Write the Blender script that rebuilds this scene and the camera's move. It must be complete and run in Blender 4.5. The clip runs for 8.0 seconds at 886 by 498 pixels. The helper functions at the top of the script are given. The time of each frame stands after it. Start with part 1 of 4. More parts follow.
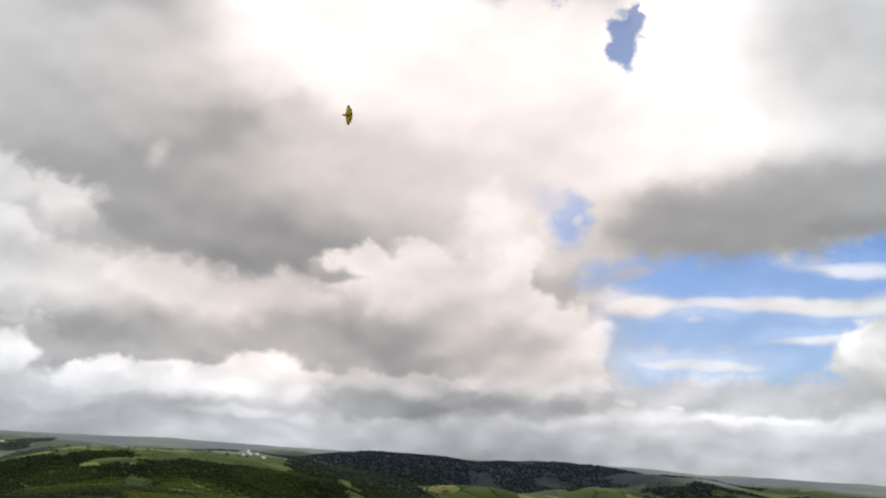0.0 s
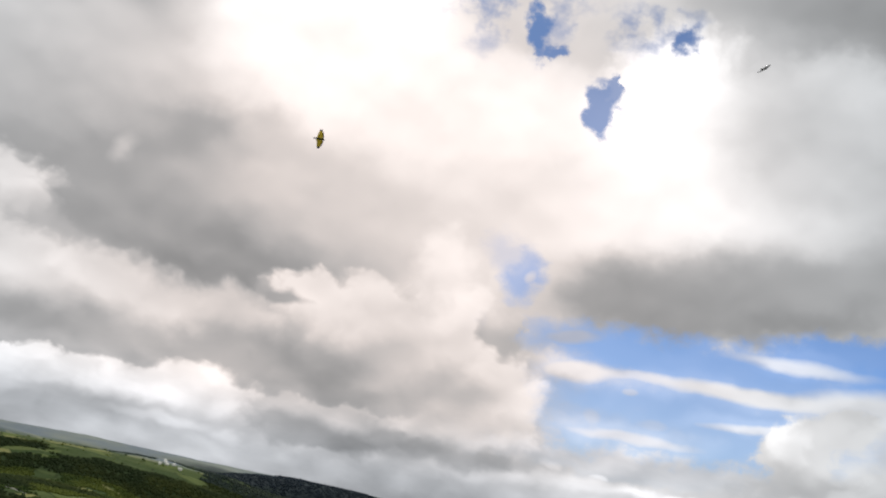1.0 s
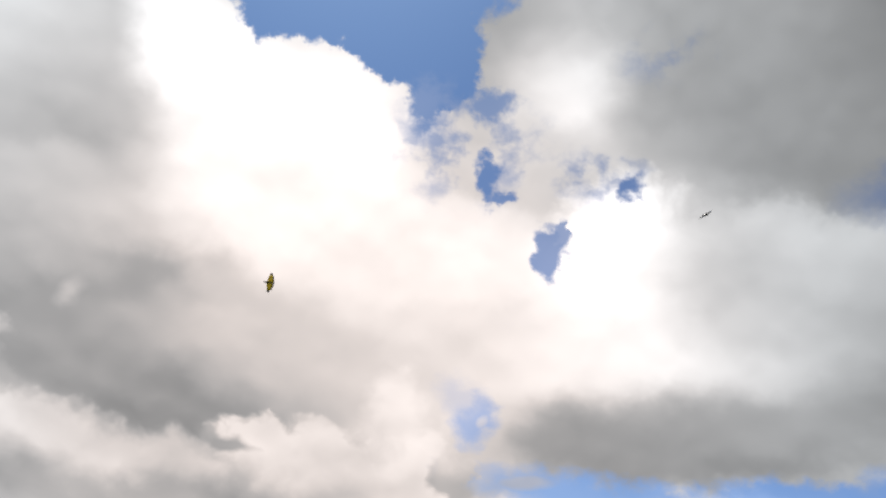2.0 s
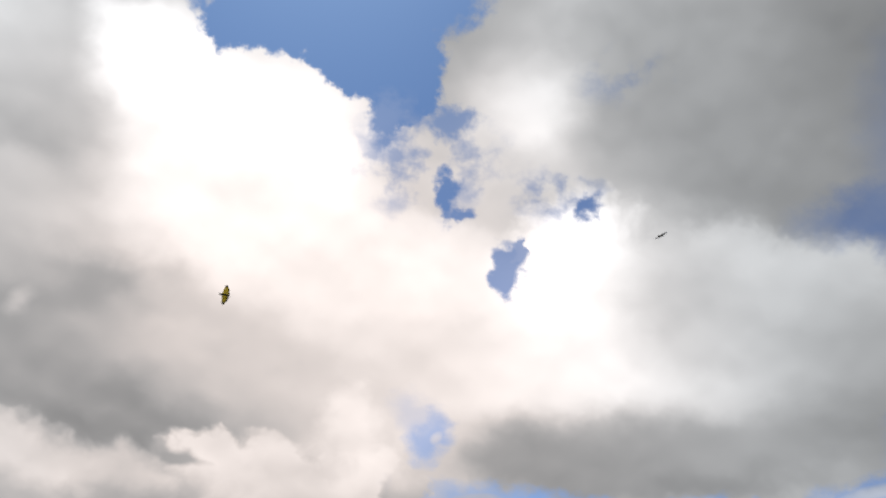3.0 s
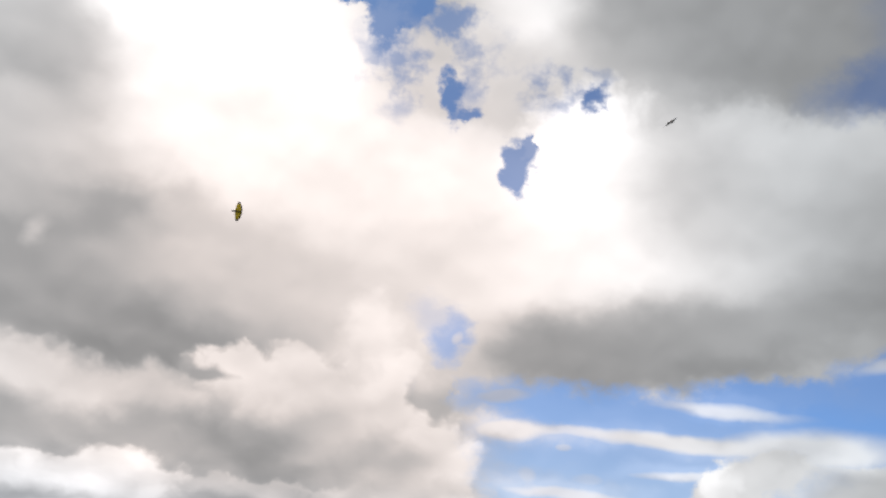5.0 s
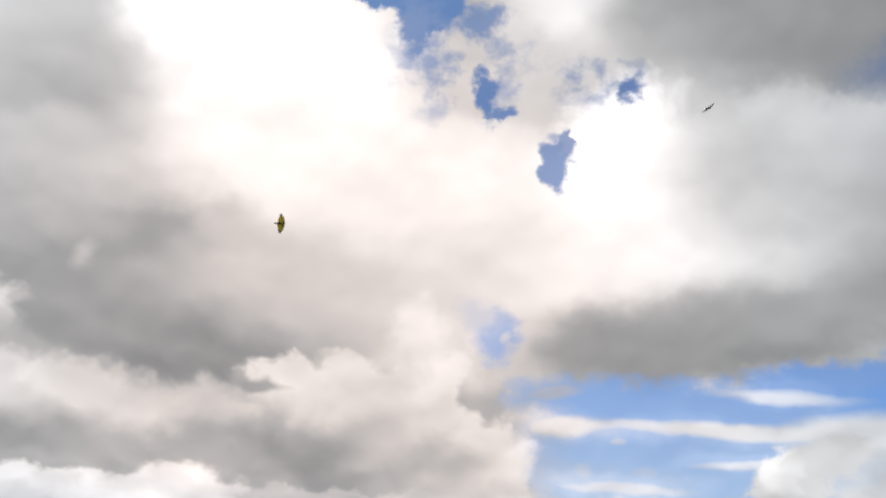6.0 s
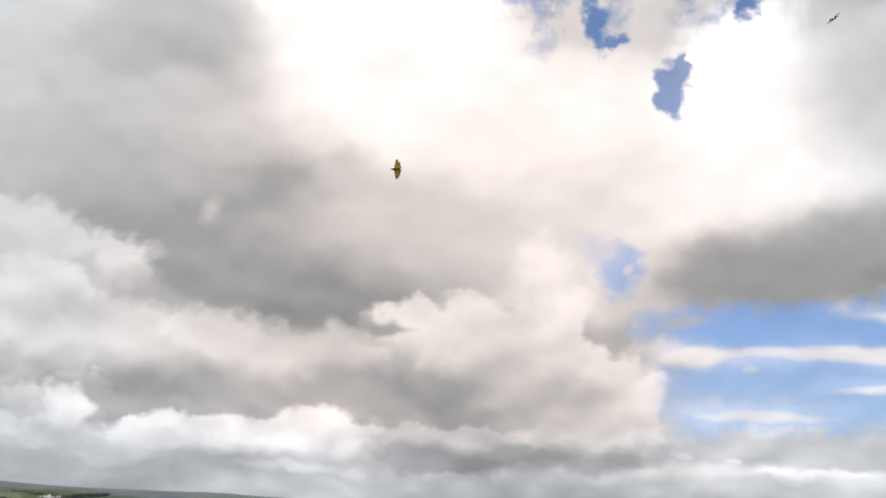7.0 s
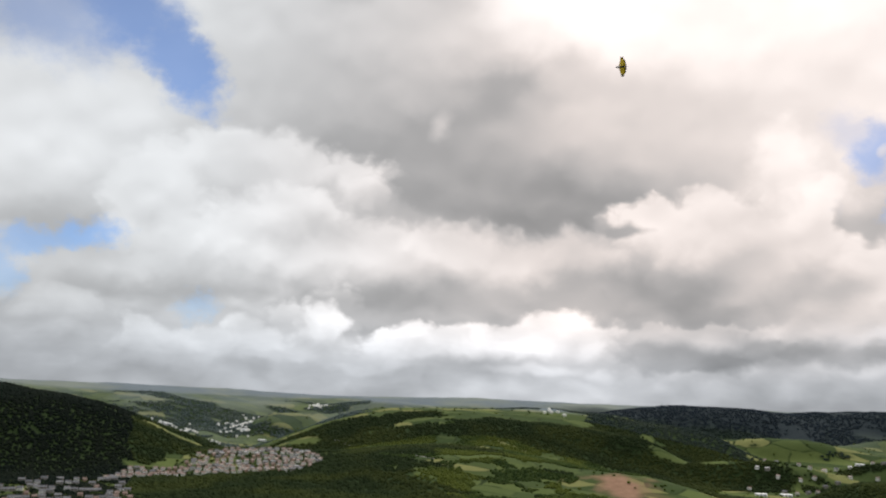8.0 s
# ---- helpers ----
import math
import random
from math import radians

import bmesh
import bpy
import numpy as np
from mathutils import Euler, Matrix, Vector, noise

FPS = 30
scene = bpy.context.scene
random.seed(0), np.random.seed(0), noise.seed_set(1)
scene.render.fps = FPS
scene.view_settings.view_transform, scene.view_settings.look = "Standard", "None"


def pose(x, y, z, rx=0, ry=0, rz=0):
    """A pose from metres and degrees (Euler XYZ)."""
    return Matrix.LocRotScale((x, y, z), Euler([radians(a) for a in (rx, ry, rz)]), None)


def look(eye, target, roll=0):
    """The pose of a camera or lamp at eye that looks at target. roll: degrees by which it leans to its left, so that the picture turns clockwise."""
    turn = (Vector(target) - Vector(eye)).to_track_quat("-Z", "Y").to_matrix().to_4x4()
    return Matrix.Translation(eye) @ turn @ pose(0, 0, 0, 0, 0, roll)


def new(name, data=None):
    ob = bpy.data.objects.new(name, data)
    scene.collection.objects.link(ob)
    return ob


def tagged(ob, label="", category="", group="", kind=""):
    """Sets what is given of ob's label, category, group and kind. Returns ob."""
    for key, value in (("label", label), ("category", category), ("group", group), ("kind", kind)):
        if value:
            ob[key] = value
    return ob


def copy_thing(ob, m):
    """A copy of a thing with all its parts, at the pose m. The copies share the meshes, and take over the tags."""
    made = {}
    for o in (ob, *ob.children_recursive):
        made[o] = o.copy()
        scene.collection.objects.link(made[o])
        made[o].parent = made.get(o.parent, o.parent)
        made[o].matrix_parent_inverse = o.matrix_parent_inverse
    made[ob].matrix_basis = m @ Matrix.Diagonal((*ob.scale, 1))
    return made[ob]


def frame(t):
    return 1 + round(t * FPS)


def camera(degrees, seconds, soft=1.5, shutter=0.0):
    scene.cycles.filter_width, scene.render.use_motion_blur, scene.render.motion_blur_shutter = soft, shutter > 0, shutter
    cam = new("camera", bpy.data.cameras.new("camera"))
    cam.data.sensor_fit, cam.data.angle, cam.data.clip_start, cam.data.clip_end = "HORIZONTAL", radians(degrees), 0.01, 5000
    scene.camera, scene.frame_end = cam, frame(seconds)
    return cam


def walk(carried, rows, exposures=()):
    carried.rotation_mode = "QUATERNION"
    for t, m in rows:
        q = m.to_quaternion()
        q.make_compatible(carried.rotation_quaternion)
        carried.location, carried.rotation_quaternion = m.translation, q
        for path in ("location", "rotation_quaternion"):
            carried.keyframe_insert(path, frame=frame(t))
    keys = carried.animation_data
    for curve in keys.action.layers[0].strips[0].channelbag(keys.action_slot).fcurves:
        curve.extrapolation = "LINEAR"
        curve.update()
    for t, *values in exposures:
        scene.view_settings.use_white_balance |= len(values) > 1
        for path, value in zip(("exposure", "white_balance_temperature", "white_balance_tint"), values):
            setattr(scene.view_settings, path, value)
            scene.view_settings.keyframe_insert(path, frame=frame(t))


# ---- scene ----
# ---- camera: a hand-held turn on a hilltop ----
EYE = (0.0, 0.0, 0.0)
cam = camera(48.5, 8.0, soft=2.2)
TURNS = [  # seconds, yaw, pitch, roll
    (0.0, 0.00, 12.21, -3.76),
    (0.5, -5.03, 12.55, -8.71),
    (1.0, -4.73, 15.18, -11.47),
    (1.5, -6.01, 20.47, -10.54),
    (1.7, -6.78, 22.22, -10.42),
    (2.8, -8.76, 25.67, -10.21),
    (3.0, -10.19, 25.45, -10.36),
    (3.5, -12.46, 24.79, -10.14),
    (4.0, -12.65, 22.29, -9.07),
    (4.5, -9.68, 20.48, -7.48),
    (5.0, -8.05, 19.44, -7.08),
    (5.2, -7.59, 19.86, -7.49),
    (6.3, -2.91, 18.44, -3.51),
    (6.5, -1.43, 17.62, -3.29),
    (7.0, 2.98, 15.05, -3.68),
    (7.5, 9.09, 11.93, -3.56),
    (8.0, 17.07, 8.84, -2.35),
]
walk(cam, [(t, pose(*EYE, 90 + p, r, y)) for t, y, p, r in TURNS],
     exposures=[(0.0, -0.02), (1.5, -0.06), (3.0, -0.08), (5.0, -0.07), (6.5, -0.10), (7.0, -0.06), (7.5, 0.0), (8.0, 0.05)])

# ---- world: blue sky with broken cumulus ----
SUN_AZ, SUN_EL = -10.0, 49.0   # degrees, clockwise from +y, and above the horizon


class Nodes:
    """Short calls for building a node tree."""

    def __init__(self, tree):
        self.tree = tree
        tree.nodes.clear()

    def add(self, kind, **props):
        n = self.tree.nodes.new(kind)
        for k, v in props.items():
            if k == "operation":
                n.operation = v
            elif k == "data_type":
                n.data_type = v
            elif k == "interpolation":
                n.interpolation_type = v
            elif k == "vector_type":
                n.vector_type = v
            elif k == "dimensions":
                n.noise_dimensions = v
            elif k == "feature":
                n.feature = v
            elif k == "clamp":
                n.use_clamp = v
            elif k == "blend":
                n.blend_type = v
        return n

    def put(self, socket, value):
        if isinstance(value, bpy.types.NodeSocket):
            self.tree.links.new(value, socket)
        elif value is not None:
            socket.default_value = value

    def math(self, op, a, b=None, c=None, clamp=False):
        n = self.add("ShaderNodeMath", operation=op, clamp=clamp)
        for i, v in enumerate((a, b, c)):
            self.put(n.inputs[i], v)
        return n.outputs[0]

    def vec(self, op, a, b=None):
        n = self.add("ShaderNodeVectorMath", operation=op)
        self.put(n.inputs[0], a)
        if op == "SCALE":
            self.put(n.inputs[3], b)
        else:
            self.put(n.inputs[1], b)
        return n.outputs["Value" if op in ("LENGTH", "DISTANCE", "DOT_PRODUCT") else "Vector"]

    def xyz(self, x, y, z=0.0):
        n = self.add("ShaderNodeCombineXYZ")
        for i, v in enumerate((x, y, z)):
            self.put(n.inputs[i], v)
        return n.outputs[0]

    def split(self, v):
        n = self.add("ShaderNodeSeparateXYZ")
        self.put(n.inputs[0], v)
        return n.outputs

    def noise(self, v, scale, detail=4.0, rough=0.5, colour=False, dims="3D"):
        n = self.add("ShaderNodeTexNoise", dimensions=dims)
        self.put(n.inputs["Vector"], v)
        self.put(n.inputs["Scale"], scale)
        self.put(n.inputs["Detail"], detail)
        self.put(n.inputs["Roughness"], rough)
        return n.outputs["Color" if colour else 0]

    def voronoi(self, v, scale, feature="F1", out="Distance", smooth=None):
        n = self.add("ShaderNodeTexVoronoi", feature=feature)
        n.voronoi_dimensions = "2D"
        self.put(n.inputs["Vector"], v)
        self.put(n.inputs["Scale"], scale)
        if smooth is not None:
            self.put(n.inputs["Smoothness"], smooth)
        return n.outputs[out]

    def ramp(self, v, a, b, to_a=0.0, to_b=1.0):
        n = self.add("ShaderNodeMapRange", interpolation="SMOOTHSTEP")
        for k, x in zip(("Value", "From Min", "From Max", "To Min", "To Max"), (v, a, b, to_a, to_b)):
            self.put(n.inputs[k], x)
        return n.outputs[0]

    def mix(self, fac, a, b):
        n = self.add("ShaderNodeMix", data_type="FLOAT")
        self.put(n.inputs[0], fac)
        self.put(n.inputs[2], a)
        self.put(n.inputs[3], b)
        return n.outputs[0]

    def blend(self, fac, a, b, how="MIX"):
        n = self.add("ShaderNodeMix", data_type="RGBA", blend=how)
        self.put(n.inputs[0], fac)
        self.put(n.inputs[6], a)
        self.put(n.inputs[7], b)
        return n.outputs[2]


# how much lighter or darker the cloud stands, in stops, as it grows thinner or thicker across the sky:
# a row for each 7 degrees of height from 3, a column for each 8.4 degrees of azimuth from -41
THINNESS = (
    (-0.30, 0.10, -0.01, 0.16, 0.24, -0.31, 0.05, 0.20, 0.16, -0.00),
    (0.08, -0.09, 0.03, -0.05, -0.26, -0.09, -0.11, -0.09, -0.06, -0.20),
    (-0.16, 0.05, -0.22, 0.16, 0.06, -0.10, 0.15, 0.12, 0.07, -0.52),
    (-0.15, 0.40, -0.15, -0.05, 0.01, 0.03, -0.16, 0.21, -0.17, -0.41),
    (0.00, -0.20, 0.66, 0.01, -0.01, 0.07, 0.18, -0.17, -0.04, -0.04),
    (0.00, 0.00, -0.02, -0.51, -0.19, -0.64, 0.05, 0.17, -0.07, -0.64),
)


def build_sky():
    world = bpy.data.worlds.new("cloudy_sky")
    scene.world = world
    world.use_nodes = True
    g = Nodes(world.node_tree)
    way = g.add("ShaderNodeTexCoord").outputs["Generated"]
    way = g.vec("NORMALIZE", way)
    x, y, z = g.split(way)
    az = g.math("DEGREES", g.math("ARCTAN2", x, y))
    el = g.math("DEGREES", g.math("ARCSINE", z))
    here = g.xyz(az, el)

    # billows: large lobes carry smaller ones
    flat = g.vec("MULTIPLY", here, (1.0, 1.25, 1.0))
    half = (0.5, 0.5, 0.5)
    lobes = g.vec("SUBTRACT", g.noise(flat, 0.13, 2.0, 0.5, True), half)
    curls = g.vec("SUBTRACT", g.noise(flat, 0.36, 3.0, 0.5, True), half)
    tufts = g.vec("SUBTRACT", g.noise(flat, 0.8, 5.0, 0.6, True), half)
    soft_at = g.vec("ADD", here, g.vec("ADD", g.vec("SCALE", lobes, 2.0), g.vec("SCALE", curls, 1.8)))
    edge_at = g.vec("ADD", here, g.vec("ADD", g.vec("SCALE", curls, 1.2), g.vec("SCALE", tufts, 1.8)))

    # cauliflower heads: low in their middles, high in the creases
    turned = g.vec("ADD", flat, g.vec("SCALE", curls, 2.0))

    def heads(at, scale):
        one = g.voronoi(at, scale, "SMOOTH_F1", smooth=0.7)
        two = g.voronoi(at, scale * 2.6, "SMOOTH_F1", smooth=0.6)
        return g.math("SUBTRACT", g.math("MULTIPLY_ADD", two, 0.45, one), 0.5)

    broad = heads(turned, 0.17)
    puffs = heads(g.vec("ADD", turned, g.vec("SCALE", tufts, 0.5)), 0.5)

    buds = heads(g.vec("ADD", turned, g.vec("SCALE", tufts, 0.4)), 1.25)
    heaps = g.math("MULTIPLY_ADD", buds, 0.35, puffs)
    wisps = g.math("MULTIPLY_ADD", g.noise(flat, 1.1, 6.0, 0.68), -1.5, g.math("MULTIPLY_ADD", puffs, 0.5, 0.75))

    lace = g.ramp(g.noise(g.vec("ADD", flat, g.vec("SCALE", tufts, 0.6)), 0.42, 5.0, 0.55), 0.42, 0.66)

    # beyond the banks set out below, the same broken cloud goes on round the sky
    aside = g.ramp(g.math("ABSOLUTE", az), 45.0, 60.0)
    above = g.ramp(el, 41.0, 50.0)
    beyond = g.math("MAXIMUM", aside, above)
    cover_0 = g.mix(beyond, 1.0, g.ramp(g.noise(flat, 0.045, 5.0, 0.55), 0.28, 0.36))
    shade_0 = g.mix(beyond, 0.62, g.ramp(g.noise(flat, 0.06, 5.0, 0.55), 0.3, 0.7, 0.4, 0.85))

    def carry(at, value):
        """The place in x and y, with the value so far in z."""
        px, py, _ = g.split(at)
        return g.xyz(px, py, value)

    state = {"shade": carry(soft_at, shade_0), "cover": carry(edge_at, cover_0),
             "thin": carry(g.vec("ADD", here, g.vec("SCALE", curls, 0.7)), 0.0)}

    def lay(key, az0, el0, wide, high, turn, value, soft, ragged, fade=0, sieve=None):
        m = g.add("ShaderNodeMapping", vector_type="TEXTURE")
        g.put(m.inputs["Vector"], state[key])
        m.inputs["Location"].default_value = (az0, el0, 0)
        m.inputs["Rotation"].default_value = (0, 0, radians(turn))
        m.inputs["Scale"].default_value = (wide, high, 1e6)
        field, amount = ragged
        reach = g.math("MULTIPLY_ADD", field, amount / (wide * high) ** 0.5, g.vec("LENGTH", m.outputs[0]))
        part_of = g.ramp(reach, 1.0 - soft, 1.0 + soft, 1.0, 0.0)
        if fade:
            along = g.math("MULTIPLY", g.split(m.outputs[0])[1], fade)
            part_of = g.math("MULTIPLY", part_of, g.ramp(along, -1.0, 0.55))
        if sieve is not None:
            part_of = g.math("MULTIPLY", part_of, sieve)
        n = g.add("ShaderNodeMix", data_type="VECTOR")
        n.factor_mode = "NON_UNIFORM"
        g.put(n.inputs[1], g.xyz(0.0, 0.0, part_of))
        g.put(n.inputs[4], state[key])
        n.inputs[5].default_value = (0, 0, value)
        state[key] = n.outputs[1]

    def shade(*numbers):
        """A soft lighter or darker mass of cloud."""
        lay("shade", *numbers, (broad, 0.5 if numbers[5] > 0.55 else -0.5))

    def heap(*numbers):
        """A heaped head: a clear upper edge that fades away below."""
        lay("shade", *numbers, (heaps, 1.0) if numbers[3] > 1.2 else (buds, 0.5), 1)

    def base(*numbers):
        """A dark base: a clear lower edge that fades away above."""
        lay("shade", *numbers, (puffs, -0.7) if numbers[3] > 1.2 else (buds, -0.4), -1)

    def cover(*numbers):
        """A gap in the cloud (0), or a bank that closes it (1)."""
        lay("cover", *numbers[:6], min(0.9, numbers[6] * 1.1), (wisps, 1.0 if numbers[5] > 0.55 else -1.0))

    def tatter(*numbers):
        """Cloud torn to shreds, with the blue between them."""
        lay("cover", *numbers, (wisps, -1.0), 0, lace)

    def veil(*numbers):
        """A smooth gap."""
        lay("cover", *numbers, (wisps, -0.35))

    def streak(*numbers):
        """A smooth streak of high cloud before the blue."""
        lay("thin", *numbers, (wisps, 0.12))

    # high grey and white masses
    shade(-19.4, 24.7, 5.69, 9.96, 22, 0.52, 0.6)
    shade(-7.8, 28.9, 7.80, 7.34, 8, 1.2, 0.65)
    shade(-14.5, 30.9, 4.71, 3.10, -7, 1.25, 0.5)
    shade(-8.5, 24.0, 6.41, 3.51, 7, 1, 0.7)
    shade(-0.1, 20.9, 7.29, 3.91, 4, 0.97, 0.8)
    shade(6.6, 23.0, 6.08, 3.63, -8, 1, 0.6)
    shade(12.3, 19.9, 8.00, 3.60, 9, 0.93, 0.7)
    shade(24.2, 37.0, 13.92, 6.48, 1, 0.42, 0.5)
    shade(27.2, 31.8, 8.74, 3.75, 1, 0.44, 0.6)
    shade(7.1, 35.4, 4.74, 4.19, 9, 0.64, 0.5)
    shade(8.6, 33.3, 3.60, 2.60, 9, 0.90, 0.8)
    shade(7.4, 29.5, 5.64, 1.98, 10, 0.7, 0.5)
    heap(14.2, 25.2, 4.50, 4.11, 8, 1.12, 0.35)
    shade(13.8, 21.5, 4.91, 2.95, 8, 1, 0.7)
    shade(12.3, 23.9, 3.23, 2.31, 9, 1.1, 0.6)
    shade(21.4, 25.4, 5.22, 2.90, 5, 0.8, 0.7)
    heap(23.2, 24.6, 5.80, 3.84, 5, 0.82, 0.25)
    shade(20.6, 23.0, 1.55, 2.90, 6, 0.66, 0.7)
    heap(29.5, 24.0, 4.79, 4.03, 2, 0.8, 0.2)
    shade(26.5, 21.2, 8.06, 2.82, 4, 0.71, 0.8)
    shade(16.1, 19.0, 8.25, 3.00, -2, 0.86, 0.8)
    shade(21.2, 23.4, 3.60, 3.40, -5, 0.64, 0.8)
    base(17.2, 15.3, 6.81, 3.08, -1, 0.28, 0.55)
    base(22.2, 16.3, 5.11, 3.19, -3, 0.28, 0.55)
    base(25.1, 17.4, 8.62, 2.62, 14, 0.48, 0.55)
    base(15.8, 15.3, 7.64, 2.54, 6, 0.4, 0.55)
    # grey cloud with the dark base
    shade(-24.3, 19.2, 6.86, 5.68, 11, 0.56, 0.6)
    shade(1.2, 16.3, 5.48, 3.61, 3, 0.84, 0.7)
    shade(3.9, 15.5, 4.41, 3.61, 2, 0.84, 0.8)
    shade(-13.4, 15.2, 5.01, 4.29, 17, 0.35, 0.7)
    shade(-18.6, 14.0, 5.90, 2.52, -7, 0.43, 0.7)
    shade(-13.1, 13.4, 6.83, 2.58, -5, 0.43, 0.7)
    base(-12.4, 13.2, 7.83, 3.24, -4, 0.36, 0.35)
    shade(-20.7, 15.3, 4.57, 2.18, -11, 0.42, 0.7)
    base(-20.6, 14.9, 5.18, 2.49, -11, 0.43, 0.3)
    base(-9.7, 12.0, 3.96, 1.96, -6, 0.43, 0.3)
    shade(-16.0, 13.1, 2.86, 2.55, 7, 0.44, 0.6)
    shade(-7.4, 16.6, 5.77, 2.28, 5, 0.66, 0.8)
    shade(-3.9, 15.0, 4.43, 2.63, 4, 0.74, 0.8)
    shade(-17.7, 16.3, 0.44, 0.70, -12, 0.6, 0.9)
    heap(-21.6, 13.1, 1.50, 0.93, 9, 0.6, 0.4)
    heap(-24.2, 12.8, 2.03, 1.52, -12, 0.62, 0.35)
    # second bank
    heap(-22.4, 8.7, 5.55, 3.05, -8, 0.54, 0.15)
    heap(-15.3, 7.8, 7.20, 2.28, -2, 0.59, 0.15)
    heap(-7.9, 7.6, 6.54, 2.34, 5, 0.61, 0.2)
    heap(-3.5, 10.0, 4.01, 2.17, 4, 0.9, 0.2)
    heap(0.3, 8.7, 5.00, 3.12, 4, 0.9, 0.3)
    heap(2.0, 13.1, 1.69, 2.97, -7, 0.96, 0.5)
    heap(4.0, 11.7, 1.14, 1.51, 3, 1, 0.4)
    heap(4.3, 9.2, 2.65, 3.93, 3, 0.92, 0.35)
    heap(6.7, 6.6, 2.60, 3.24, 3, 0.95, 0.2)
    heap(7.8, 5.8, 1.61, 1.93, 3, 0.9, 0.25)
    shade(3.4, 5.9, 2.95, 1.95, 3, 0.92, 0.7)
    base(6.0, 11.3, 1.46, 1.51, 2, 0.58, 0.2)
    heap(-5.0, 10.5, 3.51, 1.51, 4, 0.94, 0.2)
    heap(-1.5, 10.8, 2.35, 1.45, 4, 0.92, 0.25)
    heap(-1.9, 8.8, 1.53, 0.85, 4, 0.9, 0.3)
    shade(-20.2, 7.8, 5.37, 1.85, -4, 0.5, 0.7)
    shade(-19.4, 6.0, 5.07, 1.24, 2, 0.44, 0.7)
    base(-19.7, 5.8, 5.64, 1.85, 2, 0.36, 0.3)
    shade(-12.0, 6.4, 5.41, 1.41, 5, 0.46, 0.7)
    base(-6.5, 6.9, 4.26, 1.63, 2, 0.44, 0.35)
    base(-3.5, 6.2, 6.10, 1.89, 1, 0.49, 0.35)
    shade(-7.3, 10.2, 1.39, 0.33, -1, 0.5, 0.6)
    # third bank
    heap(-23.6, 4.9, 1.40, 1.81, 6, 0.7, 0.25)
    heap(-19.3, 3.1, 3.38, 1.16, 5, 0.74, 0.15)
    heap(-14.8, 3.4, 4.31, 1.32, 5, 0.76, 0.15)
    heap(-10.4, 3.5, 2.38, 1.65, 4, 0.74, 0.2)
    heap(-8.4, 2.7, 3.04, 1.21, 4, 0.66, 0.25)
    heap(-2.3, 3.8, 3.11, 0.90, 4, 0.82, 0.2)
    heap(2.5, 4.2, 2.45, 0.84, 4, 0.86, 0.25)
    heap(-5.6, 3.9, 2.28, 0.71, 4, 0.64, 0.25)
    heap(7.1, 4.2, 2.57, 0.83, 3, 0.82, 0.3)
    heap(0.0, 2.4, 1.95, 0.51, 4, 0.6, 0.35)
    heap(10.9, 3.9, 1.57, 0.57, 3, 0.66, 0.35)
    heap(17.1, 4.3, 1.78, 0.68, 3, 0.6, 0.35)
    heap(5.5, 2.6, 2.57, 0.45, 4, 0.58, 0.4)
    base(-3.3, 3.3, 4.24, 0.90, 4, 0.5, 0.35)
    base(3.5, 3.8, 3.09, 0.77, 3, 0.6, 0.4)
    shade(-14.6, 2.0, 7.97, 0.68, 4, 0.52, 0.6)
    shade(-7.8, 2.0, 0.83, 0.25, 4, 0.74, 0.7)
    shade(2.3, 2.0, 2.27, 0.32, 4, 0.64, 0.6)
    shade(-21.1, 1.1, 6.27, 0.90, 4, 0.38, 0.6)
    shade(-2.2, 1.7, 7.14, 0.57, 4, 0.68, 0.6)
    shade(13.1, 3.1, 9.23, 0.50, 3, 0.8, 0.6)
    shade(17.1, 3.5, 3.57, 0.24, 6, 0.92, 0.6)
    shade(10.2, 3.7, 0.35, 0.16, 3, 0.8, 0.9)
    shade(12.9, 3.8, 0.25, 0.11, 3, 0.8, 0.9)
    shade(20.4, 3.6, 0.46, 0.18, 3, 0.8, 0.9)
    shade(3.6, 6.4, 3.76, 1.54, 0, 0.66, 0.8)
    shade(14.7, 2.0, 10.88, 0.74, 3, 0.58, 0.7)
    shade(3.7, 1.4, 9.67, 0.63, 4, 0.72, 0.7)
    # banks over the long valley
    shade(-25.4, 18.5, 7.76, 2.86, 5, 0.62, 0.7)
    shade(-20.8, 21.1, 6.90, 1.89, 3, 0.72, 0.7)
    shade(-40.2, 13.7, 6.70, 5.75, 8, 0.8, 0.6)
    base(-39.3, 10.1, 4.07, 2.45, 6, 0.54, 0.4)
    heap(-34.2, 10.4, 2.78, 3.79, 5, 0.82, 0.2)
    heap(-29.3, 12.7, 4.87, 2.41, 5, 0.8, 0.2)
    heap(-26.8, 9.7, 4.90, 2.67, 4, 0.84, 0.2)
    heap(-22.0, 12.1, 1.84, 1.64, 3, 0.8, 0.4)
    heap(-24.1, 13.2, 2.00, 1.30, 4, 0.74, 0.35)
    heap(-31.5, 7.7, 4.71, 2.24, 4, 0.76, 0.25)
    heap(-22.7, 7.7, 6.28, 2.30, 3, 0.78, 0.25)
    heap(-10.8, 8.1, 3.94, 1.64, 1, 0.78, 0.35)
    heap(-16.8, 7.9, 5.33, 1.98, -3, 0.74, 0.3)
    base(-32.6, 6.4, 6.20, 1.27, 4, 0.5, 0.35)
    heap(-37.7, 6.0, 4.68, 1.85, 5, 0.66, 0.25)
    shade(-37.2, 3.7, 6.14, 1.23, 4, 0.58, 0.6)
    base(-20.3, 5.6, 4.96, 1.25, -3, 0.48, 0.35)
    heap(-24.2, 4.0, 1.50, 1.43, 3, 0.84, 0.3)
